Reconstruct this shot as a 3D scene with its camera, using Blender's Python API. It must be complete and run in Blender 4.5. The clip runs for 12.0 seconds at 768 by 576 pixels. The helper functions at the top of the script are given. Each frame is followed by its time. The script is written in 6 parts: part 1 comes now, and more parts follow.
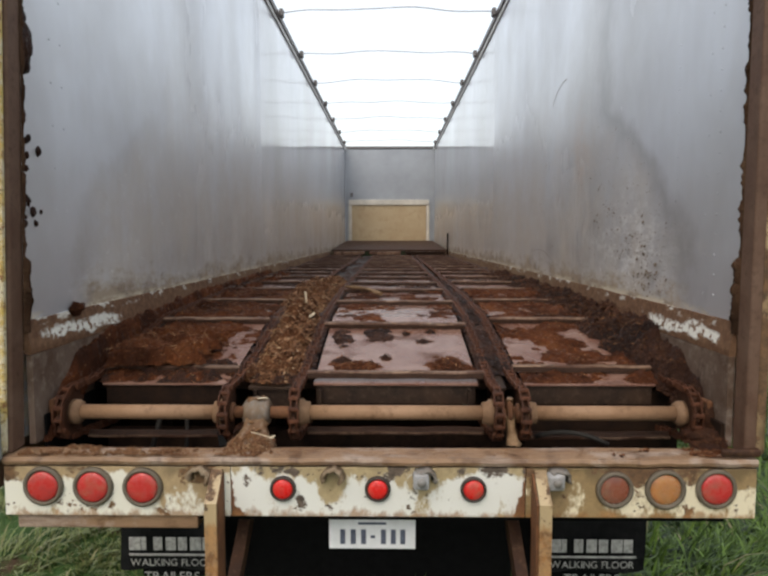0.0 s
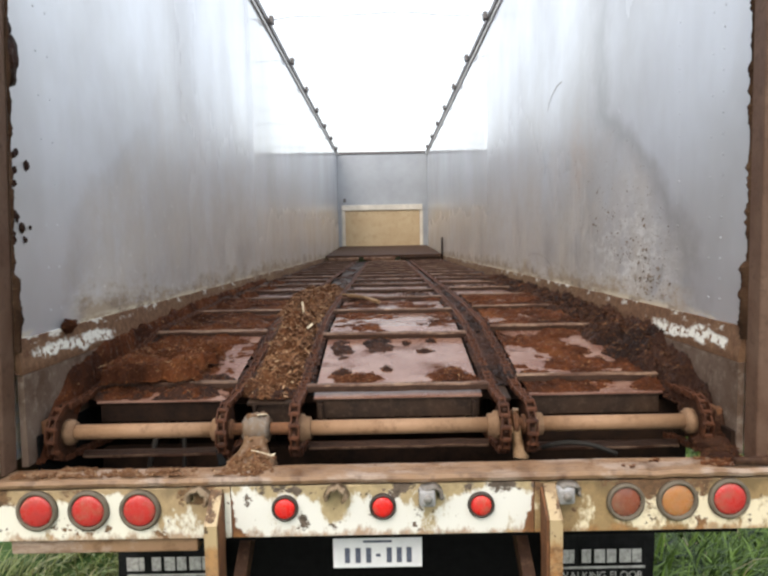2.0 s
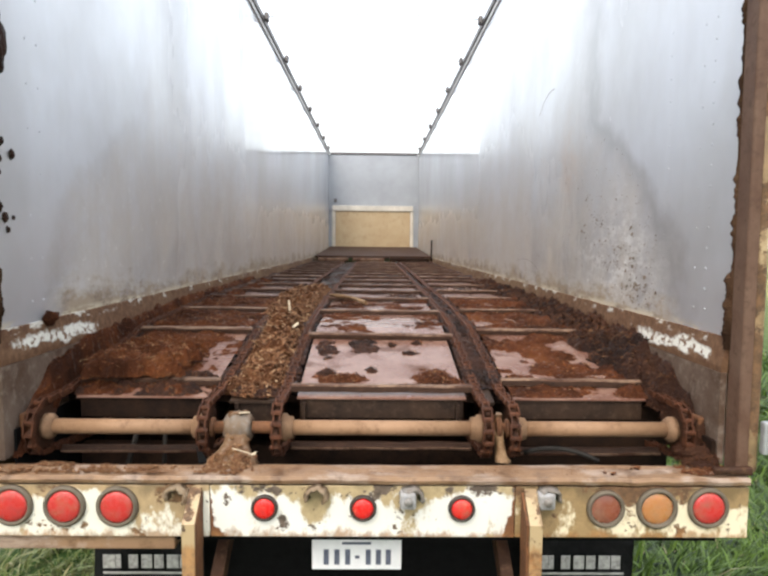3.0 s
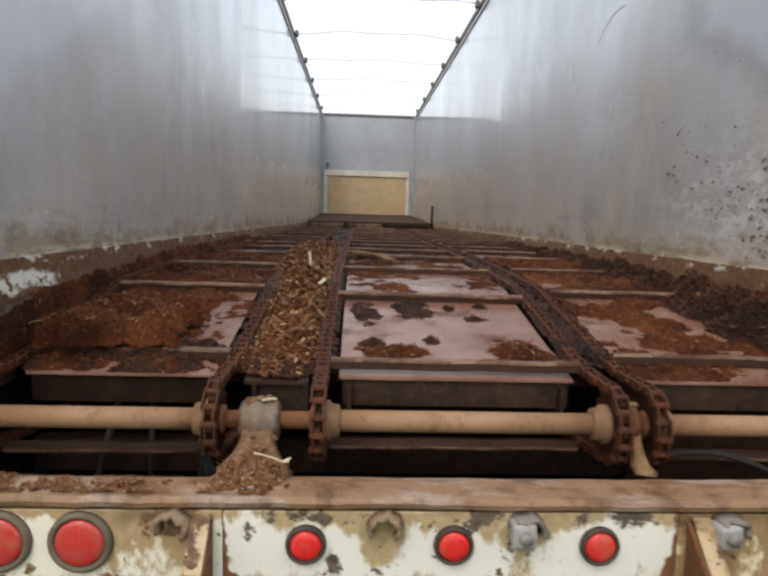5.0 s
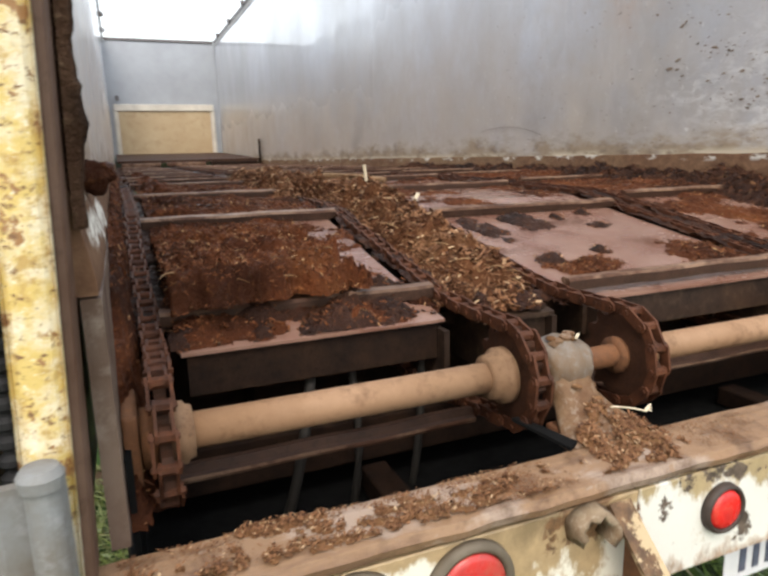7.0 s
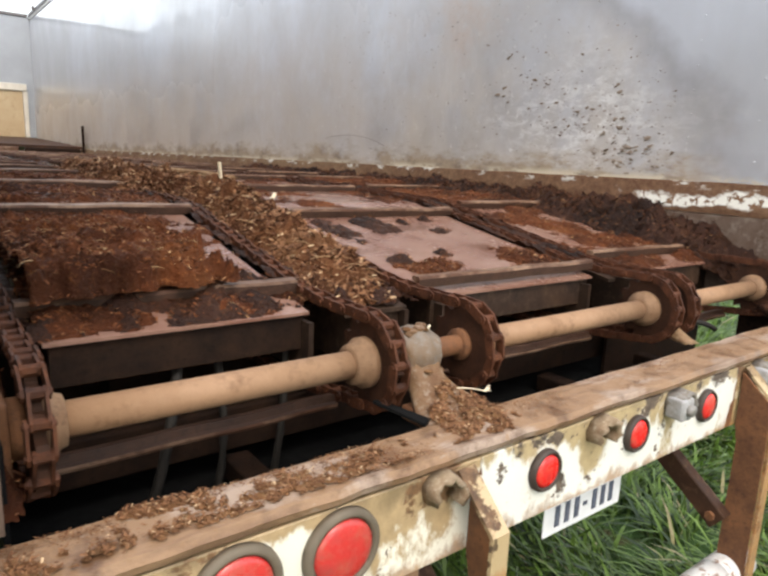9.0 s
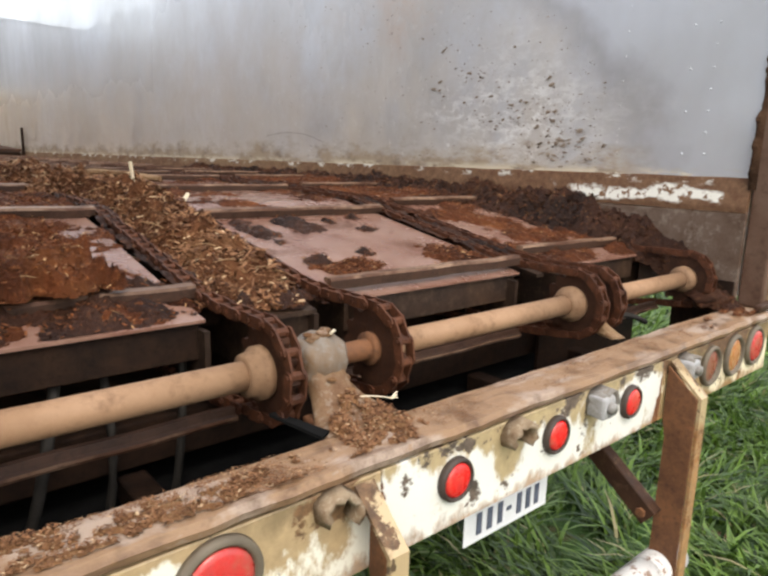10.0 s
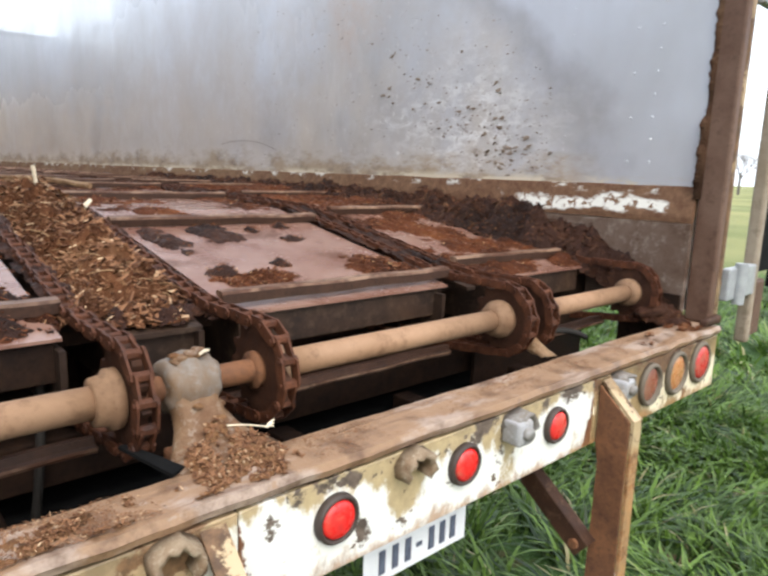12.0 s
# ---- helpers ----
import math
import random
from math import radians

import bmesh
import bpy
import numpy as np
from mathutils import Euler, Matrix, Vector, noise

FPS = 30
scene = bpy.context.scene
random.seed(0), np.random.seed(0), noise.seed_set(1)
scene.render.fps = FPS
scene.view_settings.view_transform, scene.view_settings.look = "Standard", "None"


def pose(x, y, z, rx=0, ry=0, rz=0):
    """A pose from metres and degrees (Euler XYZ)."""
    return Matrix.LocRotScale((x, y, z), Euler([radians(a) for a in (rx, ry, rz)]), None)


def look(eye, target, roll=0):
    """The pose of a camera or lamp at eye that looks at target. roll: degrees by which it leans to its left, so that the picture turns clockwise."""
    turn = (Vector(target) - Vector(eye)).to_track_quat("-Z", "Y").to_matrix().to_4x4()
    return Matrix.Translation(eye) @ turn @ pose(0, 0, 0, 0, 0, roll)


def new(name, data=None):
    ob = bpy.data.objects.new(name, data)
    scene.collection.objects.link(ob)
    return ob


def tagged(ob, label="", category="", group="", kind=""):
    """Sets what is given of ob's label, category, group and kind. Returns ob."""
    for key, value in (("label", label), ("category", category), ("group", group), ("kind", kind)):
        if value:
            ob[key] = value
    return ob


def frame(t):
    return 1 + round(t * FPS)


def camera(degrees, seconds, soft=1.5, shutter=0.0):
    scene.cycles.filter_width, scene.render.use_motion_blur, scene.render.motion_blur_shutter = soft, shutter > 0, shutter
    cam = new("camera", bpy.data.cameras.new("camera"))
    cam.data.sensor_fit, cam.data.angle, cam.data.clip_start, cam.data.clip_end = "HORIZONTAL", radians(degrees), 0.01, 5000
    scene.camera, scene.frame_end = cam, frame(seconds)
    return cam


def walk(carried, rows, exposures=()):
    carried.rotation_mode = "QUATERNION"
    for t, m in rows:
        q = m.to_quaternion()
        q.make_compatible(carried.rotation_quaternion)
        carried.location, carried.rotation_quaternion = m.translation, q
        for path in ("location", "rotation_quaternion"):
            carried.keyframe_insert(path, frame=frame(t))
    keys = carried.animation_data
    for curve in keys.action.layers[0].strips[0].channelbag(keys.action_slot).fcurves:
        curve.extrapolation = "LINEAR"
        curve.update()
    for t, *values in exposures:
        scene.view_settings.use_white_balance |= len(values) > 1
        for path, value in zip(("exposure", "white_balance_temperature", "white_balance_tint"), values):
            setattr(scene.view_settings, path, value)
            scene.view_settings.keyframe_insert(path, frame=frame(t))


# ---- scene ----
cam = camera(62.8, 12.0, soft=2.6, shutter=0.3)
PATH = [
    (0, (0.045, -2.074, 1.895), (0.022, -0.08, 1.734), 0.0),
    (0.5, (0.044, -2.063, 1.896), (0.02, -0.068, 1.752), 0.1),
    (1, (0.047, -2.055, 1.888), (0.004, -0.059, 1.767), -0.3),
    (1.5, (0.048, -2.047, 1.906), (0.011, -0.052, 1.78), -0.1),
    (2, (0.022, -2.018, 1.914), (0.018, -0.023, 1.767), -1.1),
    (2.5, (0.029, -2.013, 1.909), (0.036, -0.019, 1.759), 0.8),
    (3, (0.029, -2.009, 1.912), (0.061, -0.014, 1.769), 0.6),
    (3.2, (0.035, -1.991, 1.911), (0.059, 0.003, 1.753), 0.6),
    (4.8, (-0.144, -1.372, 1.773), (-0.06, 0.613, 1.54), 1.4),
    (5, (-0.225, -1.299, 1.754), (-0.138, 0.686, 1.528), 1.6),
    (5.5, (-0.512, -1.102, 1.75), (-0.268, 0.87, 1.516), -0.4),
    (6, (-0.751, -0.886, 1.739), (-0.397, 1.067, 1.493), 0.7),
    (6.5, (-0.941, -0.672, 1.683), (-0.508, 1.255, 1.383), -1.8),
    (7, (-1.189, -0.668, 1.63), (-0.452, 1.135, 1.219), -1.5),
    (7.2, (-1.260, -0.682, 1.631), (-0.411, 1.075, 1.206), -0.5),
    (8.8, (-1.306, -0.708, 1.63), (-0.136, 0.864, 1.23), 2.4),
    (9, (-1.286, -0.712, 1.628), (-0.091, 0.842, 1.232), 2.5),
    (9.5, (-1.212, -0.718, 1.626), (0.031, 0.797, 1.224), 2.1),
    (10, (-1.142, -0.73, 1.626), (0.142, 0.751, 1.228), 1.6),
    (10.5, (-1.061, -0.755, 1.633), (0.26, 0.693, 1.238), 1.8),
    (11, (-0.979, -0.778, 1.634), (0.386, 0.633, 1.255), 2.5),
    (11.5, (-0.917, -0.785, 1.63), (0.482, 0.599, 1.271), 2.1),
    (12, (-0.919, -0.759, 1.611), (0.404, 0.697, 1.252), 1.9),
]
EXPOSURES = [(0.0, -0.1), (1.7, 0.05), (2.0, 0.47), (2.3, 0.65), (3.2, 0.7), (4.8, 0.02), (6.0, -0.05), (6.5, 0.35), (7.2, 0.65), (9.0, 0.75), (10.0, 0.7), (10.5, 0.4), (11.5, 0.42), (12.0, 0.83)]
TINTS = {11.5: (6500, 10), 12.0: (6120, 10)}
walk(cam, [(t, look(eye, target, roll)) for t, eye, target, roll in PATH], [(t, stops, *TINTS.get(t, (6500, 10))) for t, stops in EXPOSURES])

# ---- world and light: overcast white sky ----
world = bpy.data.worlds.new("overcast_sky")
scene.world = world
world.use_nodes = True
wn, wl = world.node_tree.nodes, world.node_tree.links
sky = wn.new("ShaderNodeTexSky")
sky.sky_type = "NISHITA"
sky.sun_disc = False
sky.sun_elevation, sky.sun_rotation = radians(50), radians(200)
sky.dust_density, sky.ozone_density, sky.air_density = 6.0, 1.0, 1.5
sky_bg = wn["Background"]
sky_bg.inputs["Strength"].default_value = 0.08
cloud_bg = wn.new("ShaderNodeBackground")
cloud_bg.inputs["Color"].default_value = (0.93, 0.965, 1.0, 1)
cloud_bg.inputs["Strength"].default_value = 1.05
both = wn.new("ShaderNodeAddShader")
wl.new(sky.outputs[0], sky_bg.inputs["Color"])
wl.new(sky_bg.outputs[0], both.inputs[0])
wl.new(cloud_bg.outputs[0], both.inputs[1])
wl.new(both.outputs[0], wn["World Output"].inputs["Surface"])
sun = new("sun", bpy.data.lights.new("sun", "SUN"))
sun.data.energy, sun.data.angle, sun.data.color = 0.7, radians(25), (1.0, 0.96, 0.9)
sun.matrix_world = look((-3, -8, 11), (0, 0, 0))


# ---- materials ----
class Mat:
    """A small builder of procedural node materials."""

    def __init__(self, name, rough=0.6, metal=0.0, spec=0.5):
        self.m = bpy.data.materials.new(name)
        self.m.use_nodes = True
        self.t = self.m.node_tree
        self.b = self.t.nodes["Principled BSDF"]
        self.b.inputs["Roughness"].default_value = rough
        self.b.inputs["Metallic"].default_value = metal
        self.b.inputs["Specular IOR Level"].default_value = spec
        self.co = self.t.nodes.new("ShaderNodeTexCoord").outputs["Object"]
        self.geo = self.t.nodes.new("ShaderNodeNewGeometry")
        self.world = self.geo.outputs["Position"]

    def link(self, a, b):
        self.t.links.new(a, b)

    def noise(self, scale, detail=5, rough=0.6, stretch=(1, 1, 1), co=None, warp=0.0):
        mp = self.t.nodes.new("ShaderNodeMapping")
        mp.inputs["Scale"].default_value = stretch
        self.link(self.world if co is None else co, mp.inputs["Vector"])
        n = self.t.nodes.new("ShaderNodeTexNoise")
        n.inputs["Scale"].default_value, n.inputs["Detail"].default_value = scale, detail
        n.inputs["Roughness"].default_value, n.inputs["Distortion"].default_value = rough, warp
        self.link(mp.outputs[0], n.inputs["Vector"])
        return n.outputs["Fac"]

    def ramp(self, fac, lo, hi, a=0.0, b=1.0):
        r = self.t.nodes.new("ShaderNodeMapRange")
        r.inputs["From Min"].default_value, r.inputs["From Max"].default_value = lo, hi
        r.inputs["To Min"].default_value, r.inputs["To Max"].default_value = a, b
        self.link(fac, r.inputs["Value"])
        return r.outputs[0]

    def math(self, op, a, b):
        n = self.t.nodes.new("ShaderNodeMath")
        n.operation = op
        n.use_clamp = op not in ("SUBTRACT", "ADD")
        for i, v in enumerate((a, b)):
            if isinstance(v, (int, float)):
                n.inputs[i].default_value = v
            else:
                self.link(v, n.inputs[i])
        return n.outputs[0]

    def axis(self, which, co=None):
        s = self.t.nodes.new("ShaderNodeSeparateXYZ")
        self.link(self.world if co is None else co, s.inputs[0])
        return s.outputs[which]

    def mix(self, fac, a, b):
        n = self.t.nodes.new("ShaderNodeMix")
        n.data_type = "RGBA"
        for k, v in ((0, fac), (6, a), (7, b)):
            if isinstance(v, (int, float)):
                n.inputs[k].default_value = v
            elif isinstance(v, tuple):
                n.inputs[k].default_value = (*v, 1)
            else:
                self.link(v, n.inputs[k])
        return n.outputs[2]

    def rnd(self):
        return self.t.nodes.new("ShaderNodeObjectInfo").outputs["Random"]

    def island(self):
        return self.geo.outputs["Random Per Island"]

    def color(self, c):
        if isinstance(c, tuple):
            self.b.inputs["Base Color"].default_value = (*c, 1)
        else:
            self.link(c, self.b.inputs["Base Color"])
        return self

    def set(self, name, v):
        if isinstance(v, (int, float)):
            self.b.inputs[name].default_value = v
        else:
            self.link(v, self.b.inputs[name])
        return self

    def bump(self, fac, strength=0.3, dist=0.01, before=None):
        n = self.t.nodes.new("ShaderNodeBump")
        n.inputs["Strength"].default_value, n.inputs["Distance"].default_value = strength, dist
        self.link(fac, n.inputs["Height"])
        if before is not None:
            self.link(before, n.inputs["Normal"])
        self.link(n.outputs[0], self.b.inputs["Normal"])
        return n.outputs[0]


def mat_aluminium():
    k = Mat("scuffed_aluminium", metal=0.6)
    streak = k.noise(1.3, 5, 0.55, (1, 1.1, 0.36))
    fine = k.noise(9, 6, 0.7, (1, 1, 0.6))
    big = k.noise(0.7, 5, 0.6, (1, 1, 0.8))
    base = k.mix(k.ramp(streak, 0.36, 0.66), (0.61, 0.625, 0.665), (0.71, 0.735, 0.785))
    base = k.mix(k.ramp(big, 0.40, 0.64, 0, 0.65), base, (0.43, 0.42, 0.41))
    base = k.mix(k.ramp(fine, 0.50, 0.72, 0, 0.35), base, (0.62, 0.63, 0.64))
    y, z = k.axis(1), k.axis(2)
    # the heap's old outline: clean corner by the posts, dirty beyond
    arch = k.math("MULTIPLY", k.math("POWER", k.ramp(z, 1.6, 3.2), 2.2), 2.85)
    line = k.math("SUBTRACT", k.math("SUBTRACT", y, k.ramp(arch, 0, 1, 0.42, 1.42)), k.ramp(k.noise(2.4, 4, 0.6), 0.3, 0.7, -0.12, 0.12))
    inside = k.ramp(line, 0.0, 0.22)
    right = k.ramp(k.axis(0), -0.1, 0.1)
    low = k.ramp(z, 1.55, 2.9, 1, 0)
    blot = k.ramp(k.noise(1.5, 7, 0.68, (1, 1.5, 0.8)), 0.34, 0.70)
    splash = k.math("MULTIPLY", inside, k.math("MULTIPLY", low, blot))
    base = k.mix(k.math("MULTIPLY", splash, 0.9), base, (0.44, 0.37, 0.285))
    mottle = k.math("MULTIPLY", inside, k.math("MULTIPLY", k.ramp(z, 1.6, 3.4, 1, 0), k.ramp(k.noise(4.5, 7, 0.72, warp=0.6), 0.40, 0.64)))
    base = k.mix(k.math("MULTIPLY", mottle, 0.5), base, (0.50, 0.455, 0.415))
    pale = k.math("MULTIPLY", inside, k.math("MULTIPLY", k.ramp(z, 1.6, 2.5, 1, 0.2), k.ramp(k.noise(22, 5, 0.7), 0.62, 0.66)))
    base = k.mix(k.math("MULTIPLY", pale, 0.7), base, (0.78, 0.78, 0.76))
    # scoured bright patch where the load was thrown against the right wall
    away = k.math("ADD", k.math("ABSOLUTE", k.math("SUBTRACT", y, 1.15), 0), k.math("MULTIPLY", k.math("ABSOLUTE", k.math("SUBTRACT", z, 1.86), 0), 1.9))
    scour = k.math("MULTIPLY", k.math("MULTIPLY", right, k.ramp(away, 0.85, 0.25)), k.ramp(k.noise(17, 7, 0.75, (1, 0.6, 1.3), warp=0.4), 0.47, 0.60))
    base = k.mix(k.math("MULTIPLY", scour, 0.75), base, (0.80, 0.80, 0.79))
    # orange-brown smears high on the right wall
    smear = k.math("MULTIPLY", right, k.ramp(k.math("ADD", k.math("ABSOLUTE", k.math("SUBTRACT", y, 1.95), 0), k.math("ABSOLUTE", k.math("SUBTRACT", z, 2.38), 0)), 0.50, 0.05))
    base = k.mix(k.math("MULTIPLY", smear, k.ramp(k.noise(5, 6, 0.7), 0.42, 0.66, 0, 0.75)), base, (0.52, 0.40, 0.32))
    grime = k.math("MULTIPLY", k.math("MULTIPLY", inside, k.ramp(z, 1.5, 2.5, 1, 0.1)), k.ramp(k.noise(6, 6, 0.7), 0.42, 0.66))
    base = k.mix(k.math("MULTIPLY", grime, 0.35), base, (0.34, 0.30, 0.27))
    rim = k.math("MULTIPLY", k.math("MULTIPLY", k.ramp(line, -0.05, 0.12), k.ramp(line, 0.34, 0.10)), k.ramp(right, 0, 1, 0.2, 1.0))
    base = k.mix(k.math("MULTIPLY", rim, 0.50), base, (0.29, 0.28, 0.29))
    # low warm tint: tan dirt plus floor bounce put into the colour
    warm = k.math("MULTIPLY", k.ramp(z, 1.6, 3.1, 0.75, 0), k.ramp(y, 1.5, 6.0))
    base = k.mix(k.math("MULTIPLY", warm, k.ramp(big, 0.3, 0.6, 0.6, 1.0)), base, (0.56, 0.475, 0.385))
    edge = k.ramp(k.math("ADD", k.ramp(z, 1.585, 1.84, 1, 0), k.ramp(k.noise(6, 7, 0.68, (1, 0.42, 1)), 0.3, 0.7, -0.45, 0.45)), 0.46, 0.86)
    edge = k.math("MULTIPLY", edge, k.ramp(y, 0.42, 0.62))
    crust = k.mix(k.ramp(k.noise(13, 6, 0.7, (1, 0.6, 1)), 0.36, 0.54), (0.145, 0.088, 0.045), (0.32, 0.235, 0.145))
    base = k.mix(k.math("MULTIPLY", edge, 0.80), base, crust)
    torn = k.math("MULTIPLY", k.ramp(z, 1.632, 1.606), k.ramp(k.noise(15, 6, 0.7, (1, 0.28, 1)), 0.47, 0.53))
    base = k.mix(k.math("MULTIPLY", torn, 0.85), base, (0.62, 0.55, 0.42))
    k.color(base)
    dirt = k.math("ADD", k.math("ADD", splash, k.math("MULTIPLY", mottle, 0.4)), edge)
    k.set("Metallic", k.ramp(k.math("MAXIMUM", dirt, torn), 0.1, 0.9, 0.6, 0.05))
    k.set("Roughness", k.math("ADD", k.ramp(streak, 0.3, 0.7, 0.46, 0.32), k.math("MULTIPLY", dirt, 0.3)))
    newer = k.math("MAXIMUM", k.ramp(y, 5.44, 5.47), k.math("MULTIPLY", k.ramp(y, 4.28, 4.31), k.ramp(k.axis(0), 0.1, -0.1)))
    k.set("Coat Weight", k.math("MULTIPLY", k.ramp(dirt, 0.15, 0.8, 0.85, 0.2), k.ramp(newer, 0, 1, 0.75, 1.0)))
    k.set("Coat Roughness", k.math("ADD", k.math("ADD", k.ramp(streak, 0.32, 0.68, 0.12, 0.04), k.ramp(newer, 0, 1, 0.16, 0.0)), k.math("MULTIPLY", warm, 0.55)))
    seam = k.t.nodes.new("ShaderNodeTexWave")
    seam.bands_direction = "Y"
    seam.inputs["Scale"].default_value, seam.inputs["Distortion"].default_value = 0.26, 0.0
    k.link(k.world, seam.inputs["Vector"])
    dent = k.bump(k.noise(1.7, 3, 0.5, (1, 1, 0.55)), 0.30, 0.03)
    ridge = k.bump(k.ramp(seam.outputs["Fac"], 0.985, 1.0), 0.2, 0.003, dent)
    k.bump(fine, 0.03, 0.002, ridge)
    return k.m


def mat_rust(name, a, b, c, rough=0.75, scale=12.0, metal=0.0, bump=0.5, spec=0.25):
    k = Mat(name, rough=rough, metal=metal, spec=spec)
    n1, n2 = k.noise(scale, 8, 0.7), k.noise(scale * 5, 6, 0.7)
    col = k.mix(k.ramp(n1, 0.35, 0.62), a, b)
    col = k.mix(k.ramp(n2, 0.52, 0.72, 0, 0.8), col, c)
    k.color(col)
    k.set("Roughness", k.ramp(n1, 0.3, 0.7, rough - 0.12, rough + 0.12))
    k.bump(n2, bump, 0.004)
    return k.m


def mat_chipped_paint(name, paint, dirty, rust, chip=0.50, top=1.117, amount=0.9, stain=0.5, ends=0.0, bare=()):
    """Old paint: brown under the flange and round the lugs, chipped to rust in ragged patches."""
    k = Mat(name, rough=0.5)
    n1 = k.noise(6.5, 8, 0.70, (1, 1, 1.2))
    n2 = k.noise(34, 6, 0.7)
    n3 = k.noise(5.0, 7, 0.68, (1, 1, 0.6))
    x, z = k.axis(0), k.axis(2)
    drip = k.math("MULTIPLY", k.ramp(z, top - 0.075, top - 0.005, 0, 1), amount)
    for lug in (-0.60, -0.150, 0.155, 0.61):
        off = k.math("ABSOLUTE", k.math("SUBTRACT", x, lug), 0)
        run = k.math("MULTIPLY", k.ramp(off, 0.085, 0.02), k.ramp(z, 0.96, 1.06, 0.20, 0.85))
        drip = k.math("MAXIMUM", drip, run)
    soil = k.math("ADD", n3, k.math("MULTIPLY", drip, 0.24))
    tone = k.mix(k.ramp(n2, 0.35, 0.65), dirty, tuple(0.72 * v for v in dirty))
    col = k.mix(k.ramp(soil, stain, stain + 0.05), paint, tone)
    col = k.mix(k.ramp(soil, stain + 0.12, stain + 0.24), col, tuple(0.5 * v for v in dirty))
    wear = k.math("ADD", n1, k.math("MULTIPLY", drip, 0.055))
    for bx, bz, size in bare:
        off = k.math("ADD", k.math("ABSOLUTE", k.math("SUBTRACT", x, bx), 0), k.math("ABSOLUTE", k.math("SUBTRACT", z, bz), 0))
        wear = k.math("ADD", wear, k.ramp(off, 0.0, size, 0.16, 0.0))
    if ends:
        reach = k.math("ADD", k.math("ABSOLUTE", x, 0), k.ramp(z, 0.95, 1.11, 0.045, 0.0))
        torn = k.math("ADD", reach, k.ramp(k.noise(11, 6, 0.65), 0.3, 0.7, -0.035, 0.035))
        col = k.mix(k.ramp(torn, ends, ends + 0.006), col, k.mix(k.ramp(n2, 0.35, 0.65), (0.21, 0.095, 0.045), (0.12, 0.052, 0.026)))
    col = k.mix(k.ramp(wear, chip, chip + 0.025), col, k.mix(k.ramp(n2, 0.4, 0.6), rust, tuple(0.45 * v for v in rust)))
    seep = k.ramp(k.math("ADD", z, k.ramp(k.noise(17, 7, 0.7, (1, 1, 0.5)), 0.3, 0.7, -0.035, 0.035)), 0.968, 0.945)
    col = k.mix(k.math("MULTIPLY", seep, 0.75), col, k.mix(k.ramp(n2, 0.4, 0.6), (0.36, 0.175, 0.06), (0.20, 0.10, 0.04)))
    spots = k.ramp(k.noise(22, 5, 0.65), 0.635, 0.655)
    col = k.mix(spots, col, (0.10, 0.065, 0.04))
    k.color(col)
    k.set("Roughness", k.ramp(wear, chip - 0.05, chip + 0.08, 0.42, 0.8))
    k.bump(k.math("SUBTRACT", n2, k.ramp(wear, chip, chip + 0.03, 0, 0.6)), 0.35, 0.004)
    return k.m


def mat_slat():
    """Slat steel in pale tan and rust-brown patches, some slats darker at random."""
    k = Mat("worn_slat_steel", rough=0.5, spec=0.18)
    n1, n2 = k.noise(6, 7, 0.66, (1, 3, 1)), k.noise(40, 5, 0.7)
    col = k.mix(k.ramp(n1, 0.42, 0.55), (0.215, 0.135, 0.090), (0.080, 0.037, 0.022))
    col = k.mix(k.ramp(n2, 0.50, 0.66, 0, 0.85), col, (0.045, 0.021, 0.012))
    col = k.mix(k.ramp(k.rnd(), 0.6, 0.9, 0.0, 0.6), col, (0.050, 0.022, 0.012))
    k.color(col)
    k.set("Roughness", k.ramp(n1, 0.35, 0.65, 0.42, 0.65))
    k.bump(n2, 0.3, 0.003)
    return k.m


def mat_sill_top():
    """Worn steel flange: orange-brown mud, dark wet stains and bare mauve-grey metal."""
    k = Mat("muddy_sill_top", rough=0.5, spec=0.35)
    n1, n2, n3 = k.noise(3.2, 7, 0.62, (1, 2.5, 1)), k.noise(9, 7, 0.68), k.noise(55, 5, 0.7)
    col = k.mix(k.ramp(n1, 0.52, 0.57), (0.245, 0.150, 0.087), (0.320, 0.240, 0.185))
    scrape = k.noise(14, 6, 0.7, (0.25, 2.2, 1))
    col = k.mix(k.ramp(scrape, 0.52, 0.64, 0, 0.8), col, (0.150, 0.086, 0.052))
    col = k.mix(k.ramp(k.noise(30, 5, 0.7, (0.5, 1.5, 1)), 0.64, 0.68, 0, 0.6), col, (0.31, 0.24, 0.19))
    col = k.mix(k.ramp(n2, 0.52, 0.66, 0, 0.85), col, (0.080, 0.038, 0.019))
    col = k.mix(k.ramp(n3, 0.60, 0.72, 0, 0.7), col, (0.24, 0.135, 0.06))
    k.color(col)
    k.set("Roughness", k.ramp(n2, 0.40, 0.62, 0.7, 0.28))
    k.bump(k.math("ADD", n3, n2), 0.5, 0.005)
    return k.m


